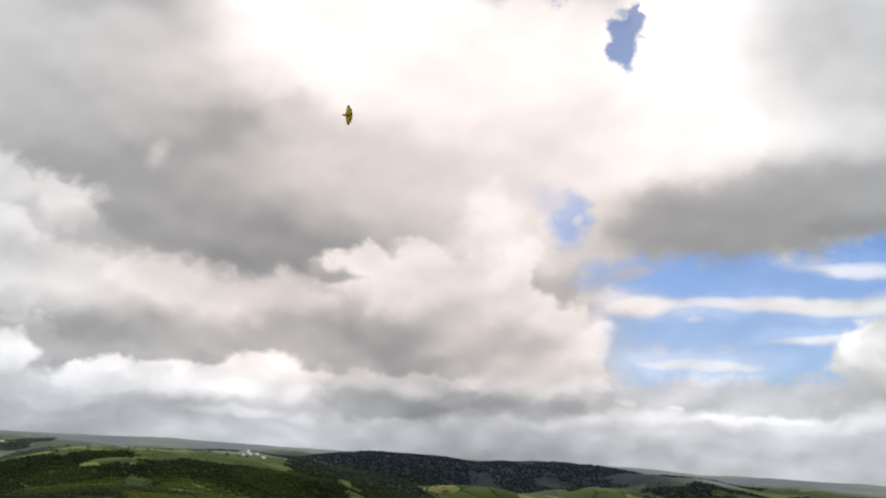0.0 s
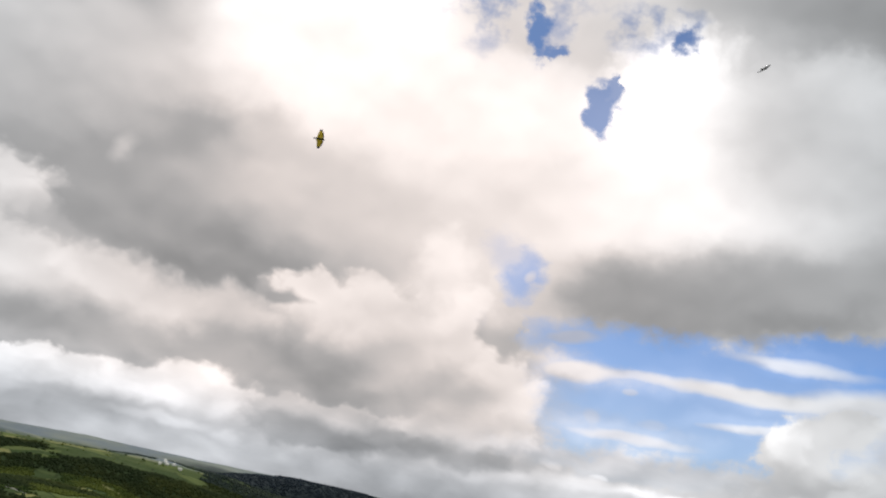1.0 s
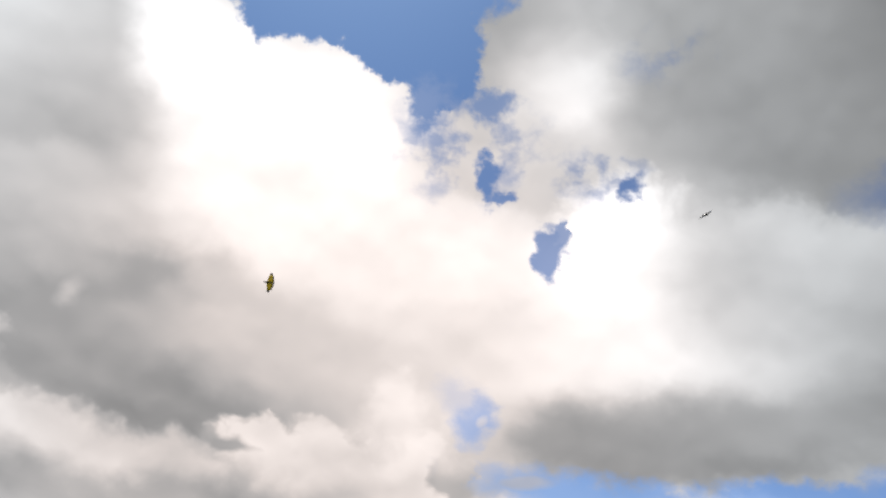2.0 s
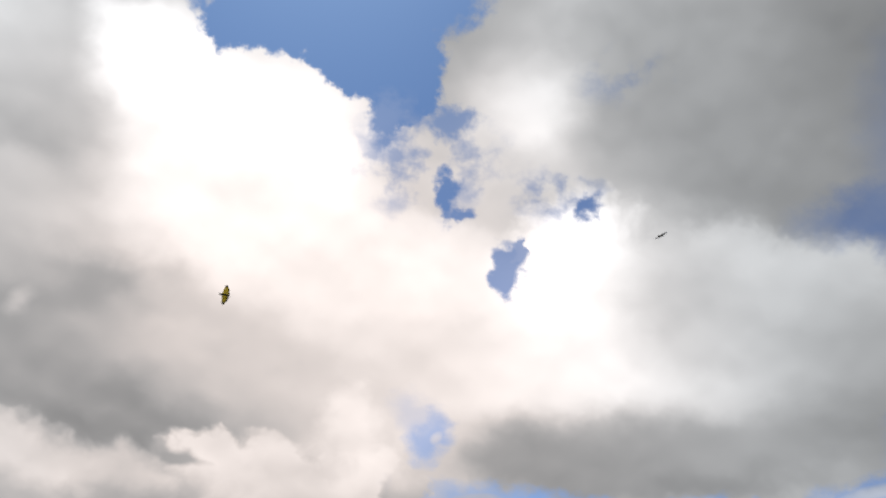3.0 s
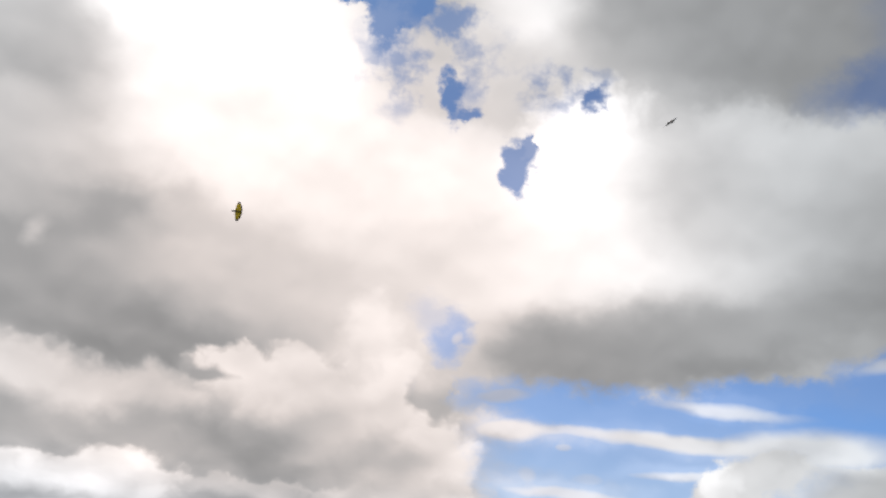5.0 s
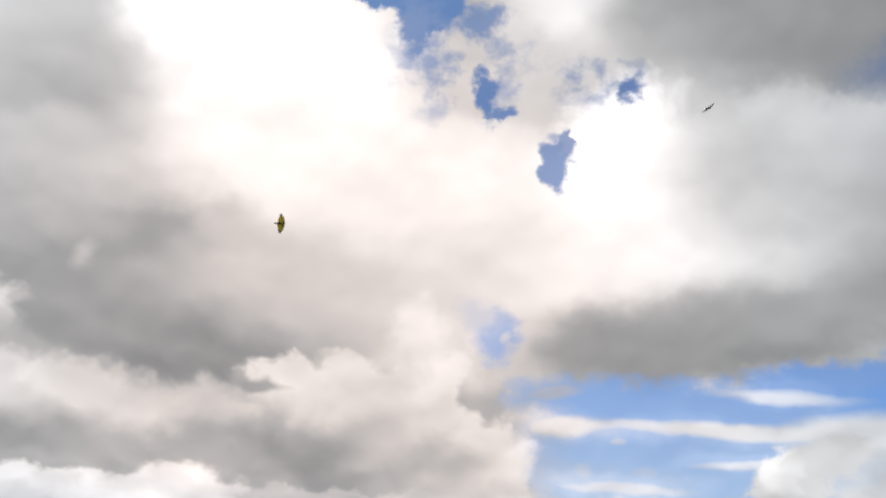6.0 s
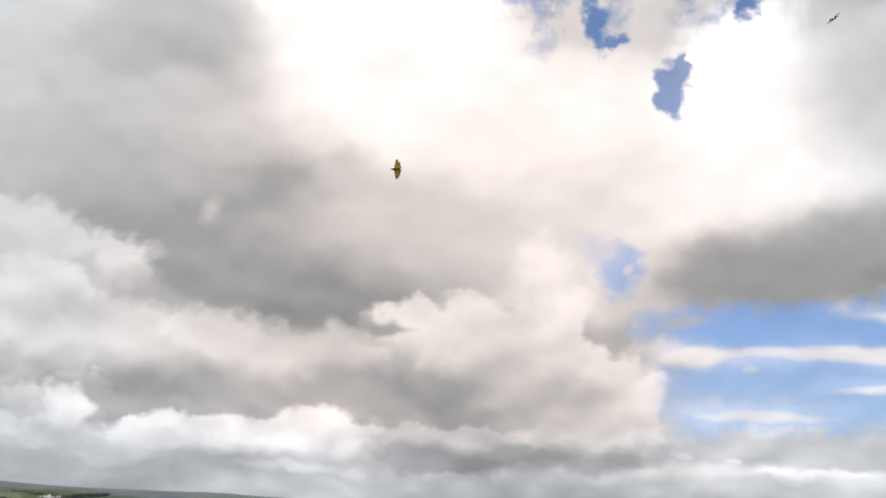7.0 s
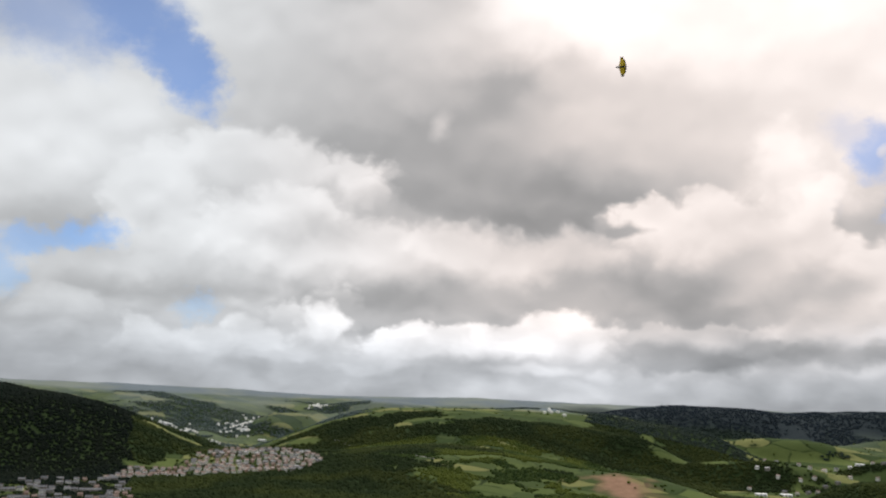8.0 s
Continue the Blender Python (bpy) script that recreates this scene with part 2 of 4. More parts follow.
    heap(-26.1, 4.5, 1.10, 1.10, 3, 0.76, 0.3)
    heap(-28.6, 2.8, 2.22, 1.34, 3, 0.78, 0.25)
    heap(-19.9, 3.4, 2.46, 1.11, 3, 0.82, 0.2)
    heap(-14.6, 3.6, 3.61, 1.11, 2, 0.76, 0.2)
    heap(-10.7, 3.9, 2.92, 1.10, 2, 0.76, 0.25)
    heap(-34.2, 2.8, 1.81, 1.25, 3, 0.72, 0.25)
    heap(-38.7, 4.3, 2.59, 1.22, 4, 0.68, 0.25)
    heap(-31.7, 2.7, 2.78, 1.14, 3, 0.7, 0.25)
    heap(-39.7, 2.5, 2.54, 1.21, 4, 0.62, 0.3)
    shade(-39.0, 1.8, 4.25, 0.79, 3, 0.52, 0.6)
    shade(-33.7, 0.9, 12.66, 0.68, 3, 0.44, 0.6)
    heap(-10.4, 3.9, 3.73, 1.62, 2, 0.84, 0.2)
    heap(-14.6, 3.2, 1.80, 1.11, 2, 0.82, 0.25)
    heap(-2.4, 4.0, 2.92, 0.76, 1, 0.66, 0.3)
    base(-3.0, 3.2, 3.55, 1.20, 2, 0.4, 0.3)
    heap(1.2, 3.5, 1.77, 0.62, 1, 0.58, 0.35)
    base(4.7, 3.9, 3.11, 0.97, 1, 0.50, 0.4)
    shade(-8.0, 2.0, 0.70, 0.29, 2, 0.84, 0.7)
    shade(-11.6, 2.1, 3.24, 0.29, 2, 0.7, 0.7)
    shade(2.4, 2.0, 0.64, 0.31, 2, 0.72, 0.7)
    shade(-2.1, 1.9, 2.74, 0.19, 2, 0.64, 0.7)
    shade(-21.8, 2.1, 2.28, 0.29, 3, 0.66, 0.7)
    shade(-26.3, 2.1, 1.92, 0.29, 3, 0.64, 0.7)
    # blue gaps
    cover(-6.4, 37.8, 11.28, 3.00, 8, 0, 0.1)
    cover(0.3, 34.4, 2.71, 3.22, 13, 0, 0.12)
    cover(-4.3, 34.9, 3.42, 1.91, -6, 0, 0.12)
    cover(-8.6, 35.1, 4.10, 1.55, 2, 0, 0.15)
    cover(-11.4, 34.3, 2.40, 1.50, 12, 0, 0.15)
    cover(-3.2, 34.0, 2.20, 1.50, -25, 0, 0.15)
    tatter(3.1, 29.7, 4.52, 2.78, 3, 0.3, 0.6)
    cover(-0.2, 31.6, 1.13, 1.30, 13, 0.1, 0.4)
    cover(4.3, 32.3, 1.53, 0.72, 11, 0.2, 0.5)
    cover(4.9, 28.0, 0.66, 1.28, 25, 0.05, 0.4)
    cover(5.9, 27.0, 0.81, 0.33, 11, 0.1, 0.5)
    cover(9.55, 24.3, 1.05, 1.45, 4, 0.16, 0.3)
    cover(10.1, 25.9, 0.22, 0.75, 0, 0.2, 0.4)
    cover(13.9, 28.8, 0.89, 0.59, -10, 0.05, 0.5)
    tatter(12.0, 29.2, 2.80, 1.32, 8, 0.35, 0.6)
    veil(6.6, 14.4, 1.21, 1.44, -8, 0.38, 0.5)
    veil(5.3, 15.5, 1.10, 0.80, -27, 0.78, 0.8)
    veil(17.7, 10.8, 9.77, 1.37, -2, 0.2, 0.4)
    veil(25.1, 12.3, 4.80, 1.13, 5, 0.12, 0.4)
    veil(30.9, 11.0, 5.32, 1.69, 2, 0, 0.3)
    veil(17.3, 8.1, 9.07, 1.78, 1, 0.3, 0.5)
    veil(13.9, 5.7, 6.46, 1.35, 2, 0.4, 0.6)
    veil(21.1, 6.3, 3.44, 1.19, 1, 0.3, 0.5)
    veil(32.6, 29.3, 4.60, 1.50, 8, 0.30, 0.6)
    veil(34.5, 28.6, 2.60, 1.60, 10, 0.12, 0.6)
    cover(34.4, 26.9, 0.92, 2.29, -0, 0, 0.3)
    veil(35.0, 34.0, 3.20, 5.00, -8, 0.55, 0.8)
    tatter(15.4, 36.3, 2.36, 1.27, 5, 0.6, 0.8)
    veil(35.5, 17.0, 2.60, 2.60, 4, 0.15, 0.5)
    veil(32.5, 13.6, 4.20, 1.70, 14, 0.10, 0.4)
    cover(-33.3, 18.3, 1.61, 2.92, 43, 0.22, 0.4)
    cover(-37.0, 20.9, 3.60, 2.16, -21, 0.2, 0.5)
    cover(-41.5, 19.8, 3.40, 1.80, -20, 0.45, 0.7)
    cover(-37.6, 8.3, 1.77, 0.62, 6, 0.3, 0.6)
    cover(-40.5, 7.7, 1.70, 0.67, 6, 0.4, 0.6)
    cover(-31.5, 4.7, 1.00, 0.70, 4, 0.6, 0.6)
    cover(-41.7, 6.2, 0.83, 1.20, 5, 0.5, 0.6)
    cover(6.0, 11.3, 1.33, 1.31, 2, 1, 0.12)
    cover(6.2, 7.0, 2.87, 3.24, 3, 1, 0.35)
    cover(7.7, 4.8, 2.10, 1.92, 3, 1, 0.45)
    # smooth bands before the blue
    streak(31.8, 14.6, 2.20, 0.45, 12, 0.75, 0.7)
    streak(7.2, 14.3, 0.40, 0.49, -18, 0.75, 0.8)
    streak(13.9, 9.7, 2.67, 0.28, 1, 0.6, 0.6)
    streak(10.6, 9.4, 2.51, 0.76, 5, 0.95, 0.5)
    streak(20.6, 9.6, 6.16, 0.52, -1, 0.95, 0.55)
    streak(27.4, 9.7, 4.53, 0.99, -1, 0.95, 0.5)
    streak(22.5, 11.6, 3.62, 0.37, -3, 0.75, 0.7)
    streak(21.1, 7.8, 3.33, 0.30, 4, 0.8, 0.7)
    streak(14.2, 6.2, 4.15, 0.37, 1, 0.8, 0.7)
    streak(12.0, 7.0, 0.81, 0.54, -18, 0.6, 0.7)
    streak(15.4, 7.1, 1.28, 0.43, 2, 0.5, 0.7)
    streak(10.1, 7.5, 1.34, 0.35, 2, 0.4, 0.7)
    streak(13.9, 8.7, 0.47, 0.28, 1, 0.6, 0.6)
    streak(10.1, 11.3, 1.80, 0.48, 11, 0.75, 0.6)
    cover(23.2, 6.9, 2.23, 1.73, 16, 1, 0.15)
    cover(25.7, 8.7, 3.07, 1.20, 15, 1, 0.35)
    cover(16.0, 4.7, 9.01, 0.78, 2, 0.9, 0.5)
    cover(25.9, 4.8, 5.30, 1.70, 1, 1, 0.4)
    shade(17.6, 9.5, 7.58, 0.81, -1, 0.9, 0.6)
    shade(10.7, 9.6, 2.57, 1.02, -0, 0.92, 0.6)
    shade(28.5, 9.8, 4.60, 1.10, -1, 0.92, 0.6)
    shade(23.0, 11.6, 3.80, 0.50, -3, 0.88, 0.6)
    shade(31.8, 14.6, 2.40, 0.60, 12, 0.86, 0.6)
    shade(14.5, 6.2, 4.60, 0.68, -0, 0.84, 0.6)
    shade(21.1, 7.8, 3.47, 0.48, 1, 0.84, 0.6)
    shade(24.8, 8.0, 3.10, 1.72, 16, 0.78, 0.5)
    heap(22.7, 7.1, 1.28, 1.61, -10, 0.88, 0.25)
    heap(25.1, 8.4, 2.25, 0.86, 16, 0.74, 0.3)
    base(23.0, 5.4, 3.10, 0.98, 10, 0.5, 0.4)
    # distance closes the cloud towards the horizon
    covered = g.mix(g.ramp(el, 1.0, 4.0, 1.0, 0.0), g.math("MAXIMUM", g.split(state["cover"])[2], g.split(state["thin"])[2]), 1.0)
    shaded = g.mix(g.ramp(el, 0.0, 3.6, 0.85, 0.0), g.split(state["shade"])[2], 0.50)

    # relief: heads are lighter on the side towards the sun
    lit = g.math("SUBTRACT", heads(g.vec("ADD", turned, (-0.2, 1.1, 0.0)), 0.17), broad)
    bulge = g.math("SUBTRACT", g.voronoi(g.vec("ADD", turned, (-0.12, 0.45, 0.0)), 0.42, "SMOOTH_F1", smooth=0.9),
                   g.voronoi(turned, 0.42, "SMOOTH_F1", smooth=0.9))
    lit = g.math("MULTIPLY_ADD", bulge, g.ramp(el, 5.0, 15.0, 0.9, 0.1), lit)
    mild = g.noise(flat, 0.10, 4.0, 0.5)
    tone = g.math("MULTIPLY", shaded, g.math("MULTIPLY_ADD", lit, g.ramp(el, 6.0, 18.0, 0.34, 0.14), g.math("MULTIPLY_ADD", mild, 0.24, 0.88)))
    # far cloud lies in flat strips, one behind another
    strips = g.noise(g.vec("ADD", g.vec("MULTIPLY", here, (0.5, 1.3, 1.0)), g.vec("SCALE", curls, 0.8)), 0.55, 4.0, 0.55)
    tone = g.math("MULTIPLY", tone, g.math("MULTIPLY_ADD", g.math("SUBTRACT", strips, 0.5), g.ramp(el, 2.0, 9.0, 0.38, 0.0), 1.0))
    # thick cloud holds back light more than in proportion
    tone = g.math("MULTIPLY", g.math("POWER", g.math("DIVIDE", tone, 0.7), 1.2), 0.7)

    drift = 0.0
    for row, values in enumerate(THINNESS):
        for col, value in enumerate(values):
            if abs(value) < 0.03:
                continue
            off = g.vec("MULTIPLY", g.vec("SUBTRACT", here, (-41.0 + 8.4 * col, 3.0 + 7.0 * row, 0.0)), (1 / 13, 1 / 11, 0.0))
            drift = g.math("ADD", drift, g.ramp(g.vec("LENGTH", off), 0.0, 1.0, value, 0.0))
    tone = g.math("MULTIPLY", tone, g.math("POWER", 2.0, drift))

    # light through thin cloud is warm near the sun, grey away from it
    near_sun = g.ramp(g.vec("DISTANCE", here, (-2.0, 14.5, 0.0)), 8.0, 33.0, 1.0, 0.0)
    warm = g.math("MULTIPLY", near_sun, g.ramp(tone, 0.25, 0.75, 0.35, 1.0))
    tint = g.blend(warm, (0.965, 0.99, 1.015, 1), (1.085, 0.98, 0.935, 1))
    tint = g.blend(g.ramp(el, 1.0, 6.0, 0.8, 0.0), tint, (0.925, 0.978, 1.05, 1))
    cloud = g.vec("SCALE", tint, g.math("MULTIPLY", tone, 10.0))
    # thin edges let the blue through
    sky = g.add("ShaderNodeTexSky")
    sky.sky_type = "NISHITA"
    sky.sun_disc = False
    sky.sun_elevation = radians(SUN_EL)
    sky.sun_rotation = radians(SUN_AZ)
    sky.altitude = 300
    blue = g.vec("MULTIPLY", sky.outputs[0], (0.28, 0.465, 0.755))
    # low down the blue is paler, seen through more air
    blue = g.vec("SCALE", blue, g.ramp(el, 6.0, 30.0, 1.42, 0.88))
    blue = g.blend(g.ramp(el, 6.0, 24.0, 0.08, 0.01), blue, (7.8, 8.6, 9.5, 1))
    both = g.blend(covered, blue, cloud)
    back = g.add("ShaderNodeBackground")
    g.put(back.inputs["Color"], both)
    back.inputs["Strength"].default_value = 0.1
    g.put(g.add("ShaderNodeOutputWorld").inputs["Surface"], back.outputs[0])


build_sky()

sun = new("sun", bpy.data.lights.new("sun", "SUN"))
sun.data.energy, sun.data.angle, sun.data.color = 3.0, radians(0.6), (1.0, 0.95, 0.88)
sun.matrix_world = look(
    (0, 0, 500),
    (-math.sin(radians(SUN_AZ)) * math.cos(radians(SUN_EL)), -math.cos(radians(SUN_AZ)) * math.cos(radians(SUN_EL)),
     500 - math.sin(radians(SUN_EL))))

# ---- the land: one sheet of hills and valleys ----
def lattice(seed, size=64):
    return np.random.RandomState(seed).rand(size, size)


def value_noise(x, y, seed):
    """Smooth noise of unit wavelength, 0 to 1."""
    tab = lattice(seed)
    i, j = np.floor(x).astype(int), np.floor(y).astype(int)
    u, v = x - i, y - j
    u, v = u * u * (3 - 2 * u), v * v * (3 - 2 * v)
    a, b = tab[i % 64, j % 64], tab[(i + 1) % 64, j % 64]
    c, d = tab[i % 64, (j + 1) % 64], tab[(i + 1) % 64, (j + 1) % 64]
    return a + (b - a) * u + (c - a) * v + (a - b - c + d) * u * v


def fractal(x, y, size, seed, octaves=4):
    total, amp, norm = 0.0, 1.0, 0.0
    for k in range(octaves):
        total = total + amp * value_noise(x / size + 7.3 * k, y / size + 3.1 * k, seed + k)
        norm += amp
        size, amp = size / 2.03, amp * 0.5
    return total / norm


def at(az, dist):
    return math.sin(radians(az)) * dist, math.cos(radians(az)) * dist


FLOOR_Z = -190.0
HILLS = [  # azimuth, distance, height over the valley, half width across, half depth, power
    (0.0, 0.0, 188.3, 290, 290, 2.0),      # the hill underfoot
    (-46.5, 2750, 193, 745, 450, 4.0),     # wooded hill beside the town
    (-15.0, 3250, 164, 610, 620, 4.0),     # plateau with fields
    (-9.0, 3500, 152, 500, 560, 3.0),
    (-16.5, 2480, 84, 420, 430, 2.4),      # spur running out of it
    (-6.9, 2300, 44, 200, 190, 2.6),       # knoll with the cutting
    (-27.3, 2570, 46, 250, 270, 3.0),      # rise under the town
    (-3.5, 3250, 112, 250, 260, 2.4),      # wood in the side valley
    (4.0, 3700, 96, 420, 420, 2.2),
    (11.0, 3500, 84, 380, 380, 2.2),
    (-2.5, 4250, 204, 620, 330, 3.0),      # dark ridge
    (6.0, 4450, 198, 520, 300, 3.0),
    (13.0, 4300, 176, 420, 330, 2.4),
    (27.0, 2300, 172, 330, 330, 3.0),      # near shoulder on the far side
    (6.8, 1950, 74, 150, 150, 2.6),        # wooded knoll before the works
    (-33.0, 4300, 148, 500, 360, 2.0),
    (-25.5, 3900, 118, 240, 200, 2.4),     # spurs down to the long valley
    (-36.0, 3700, 120, 260, 220, 2.4),
    (-20.0, 4350, 172, 420, 240, 2.4),
    (-7.5, 2900, 104, 230, 120, 2.6),      # low ridges one behind another
    (0.5, 2850, 62, 260, 90, 2.6),
    (1.5, 3450, 112, 330, 110, 2.6),
    (8.0, 2950, 66, 260, 100, 2.6),
    (9.0, 3850, 140, 360, 130, 2.6),
    (14.0, 3150, 78, 240, 110, 2.6),
    (18.0, 3900, 132, 320, 150, 2.6),
]


def folds(x, y):
    """Small knolls (up to 0.5) and hollows (down to -0.5) across the far country."""
    r = np.hypot(x, y)
    return (fractal(x, y, 210, 15, 3) - 0.5) * np.clip((r - 2400) / 400, 0, 1) * np.clip((4800 - r) / 300, 0, 1)


def ground_z(x, y):
    x, y = np.asarray(x, float), np.asarray(y, float)
    total = np.zeros_like(x)
    for az, dist, high, across, deep, power in HILLS:
        cx, cy = at(az, dist)
        c, s = math.cos(radians(az)), math.sin(radians(az))
        u, v = (x - cx) * c - (y - cy) * s, (x - cx) * s + (y - cy) * c
        q = np.sqrt((u / across) ** 2 + (v / deep) ** 2)
        total = total + (high * np.exp(-q ** power)) ** 4
    r = np.hypot(x, y)
    rim = 205 + 26 * (fractal(x, y, 1100, 5, 3) - 0.4)
    total = total + (rim * np.exp(-(np.maximum(4880 - r, 0) / 850) ** 2)) ** 4
    rough = (fractal(x, y, 420, 11, 5) - 0.5) * 34 * np.clip((r - 500) / 900, 0, 1)
    return FLOOR_Z + total ** 0.25 + rough + 24 * folds(x, y)


def wood_at(x, y):
    """How densely wooded the ground is, 0 to 1."""
    x, y = np.asarray(x, float), np.asarray(y, float)
    d = fractal(0.55 * x, 1.3 * y, 190, 31, 4) + 0.6 * (fractal(0.6 * x, 1.2 * y, 80, 41, 3) - 0.5)
    bias = -0.05 - 0.3 * folds(x, y)
    for az, dist, across, deep, more in WOODS:
        cx, cy = at(az, dist)
        c, s = math.cos(radians(az)), math.sin(radians(az))
        u, v = (x - cx) * c - (y - cy) * s, (x - cx) * s + (y - cy) * c
        bias = bias + more * np.exp(-((u / across) ** 2 + (v / deep) ** 2) ** 1.5)
    bias = bias - 0.5 * np.clip((np.hypot(x, y) - 4450) / 200, 0, 1)
    return np.clip((d + bias - 0.50) / 0.06, 0, 1)


WOODS = [  # azimuth, distance, half width, half depth, more or less
    (-46, 2650, 760, 600, 0.45), (-23.5, 2300, 220, 330, 0.2), (-3.5, 3200, 230, 240, 0.4),
    (-2.5, 4050, 700, 260, 0.3), (-12, 2900, 520, 110, 0.2), (4, 2350, 330, 190, 0.35), (-15, 3250, 480, 330, -0.14), (-15, 2300, 330, 330, -0.22),
    (-27.3, 2370, 215, 150, -0.8), (-32.2, 2480, 170, 130, 0.35), (4.5, 3350, 420, 260, -0.2), (6.8, 1950, 260, 220, 0.6), (-22.3, 2420, 290, 360, 0.3), (-36.5, 2000, 260, 60, -0.1), (7, 3300, 420, 420, -0.06), (-6.7, 2160, 110, 90, -0.7),
    (-31, 4000, 500, 500, 0.02), (27, 2300, 400, 400, 0.5), (-24, 2950, 240, 160, 0.2), (-12, 2760, 420, 60, 0.3),
    (-26, 1900, 400, 240, 0.35), (-33, 1750, 300, 120, 0.25), (3, 2800, 380, 260, 0.04),
    (-9, 2880, 110, 90, 0.25), (-19, 2790, 180, 50, 0.25), (2.6, 3250, 100, 150, 0.2), (-28.2, 3850, 260, 170, 0.08),
    (-16.7, 2850, 160, 60, -0.35), (-13.2, 2960, 180, 70, -0.35), (-20.5, 2620, 110, 100, -0.3), (-4.6, 2850, 60, 40, -0.3),
    (-1.4, 2840, 60, 40, -0.3), (0.3, 3420, 140, 100, -0.2), (3.5, 3950, 160, 200, -0.2), (-5.8, 3080, 80, 80, -0.2),
    (8.5, 3100, 130, 60, -0.2), (12, 3300, 150, 80, -0.2), (-2.5, 4200, 560, 160, 0.25), (6, 4400, 460, 140, 0.25),
]


def build_ground():
    fine = np.arange(-56, 44.01, 0.16)
    coarse = np.arange(46, 304.1, 3.0)
    az = np.radians(np.concatenate([fine, coarse]))
    rad = np.concatenate([[0.01, 2, 20, 60, 120, 200, 320, 480, 700, 950, 1200, 1400], np.linspace(1500, 4940, 330)])
    n, m = len(az), len(rad)
    aa, rr = np.meshgrid(az, rad)
    x, y = (np.sin(aa) * rr).ravel(), (np.cos(aa) * rr).ravel()
    z = ground_z(x, y)
    co = np.stack([x, y, z], 1)
    i, j = np.meshgrid(np.arange(n), np.arange(m - 1))
    a, b = (j * n + i).ravel(), (j * n + (i + 1) % n).ravel()
    faces = np.stack([a, b, b + n, a + n], 1)
    co[:n] = (0.0, 0.0, float(ground_z(0.0, 0.0)))   # the innermost ring closes to a point
    me = bpy.data.meshes.new("ground")
    me.vertices.add(len(co))
    me.vertices.foreach_set("co", co.ravel())
    me.loops.add(faces.size)
    me.loops.foreach_set("vertex_index", faces.ravel())
    me.polygons.add(len(faces))
    me.polygons.foreach_set("loop_start", np.arange(0, faces.size, 4))
    me.update(calc_edges=True)
    me.validate()
    me.polygons.foreach_set("use_smooth", np.ones(len(me.polygons), bool))
    layers = {"wood": wood_at(x, y)}
    cx, cy = at(-6.7, 2160)
    layers["bare"] = np.clip(1.4 - np.hypot((x - cx) / 70, (y - cy) / 74) + (fractal(x, y, 40, 61, 3) - 0.5) * 1.6, 0, 1)
    layers["moor_haze"] = np.clip((z + 30 + 40 * (fractal(x, y, 300, 71, 3) - 0.5)) / 24, 0, 1)
    # distance, too, blends in the pale heath colour, in place of haze
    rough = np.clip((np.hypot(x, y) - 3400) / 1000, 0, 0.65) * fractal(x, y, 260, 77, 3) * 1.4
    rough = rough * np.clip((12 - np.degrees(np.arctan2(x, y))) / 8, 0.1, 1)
    layers["moor_haze"] = np.clip(np.maximum(layers["moor_haze"], rough), 0, 1)
    cx, cy = at(0.5, 4280)
    layers["heather"] = np.clip(1.5 - np.hypot((x - cx) / 900, (y - cy) / 330) ** 2 + (fractal(x, y, 220, 67, 4) - 0.5) * 2.0, 0, 1)
    for key, values in layers.items():
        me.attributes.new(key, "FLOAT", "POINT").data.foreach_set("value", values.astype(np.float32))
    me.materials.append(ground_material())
    ob = new("ground", me)
    return tagged(ob, "green Welsh hills and valleys with fields, haze-tinted moorland and woods", "ground", kind="structure")


def principled(name):
    mat = bpy.data.materials.new(name)
    mat.use_nodes = True
    g = Nodes(mat.node_tree)
    p = g.add("ShaderNodeBsdfPrincipled")
    g.put(g.add("ShaderNodeOutputMaterial").inputs["Surface"], p.outputs[0])
    return mat, g, p


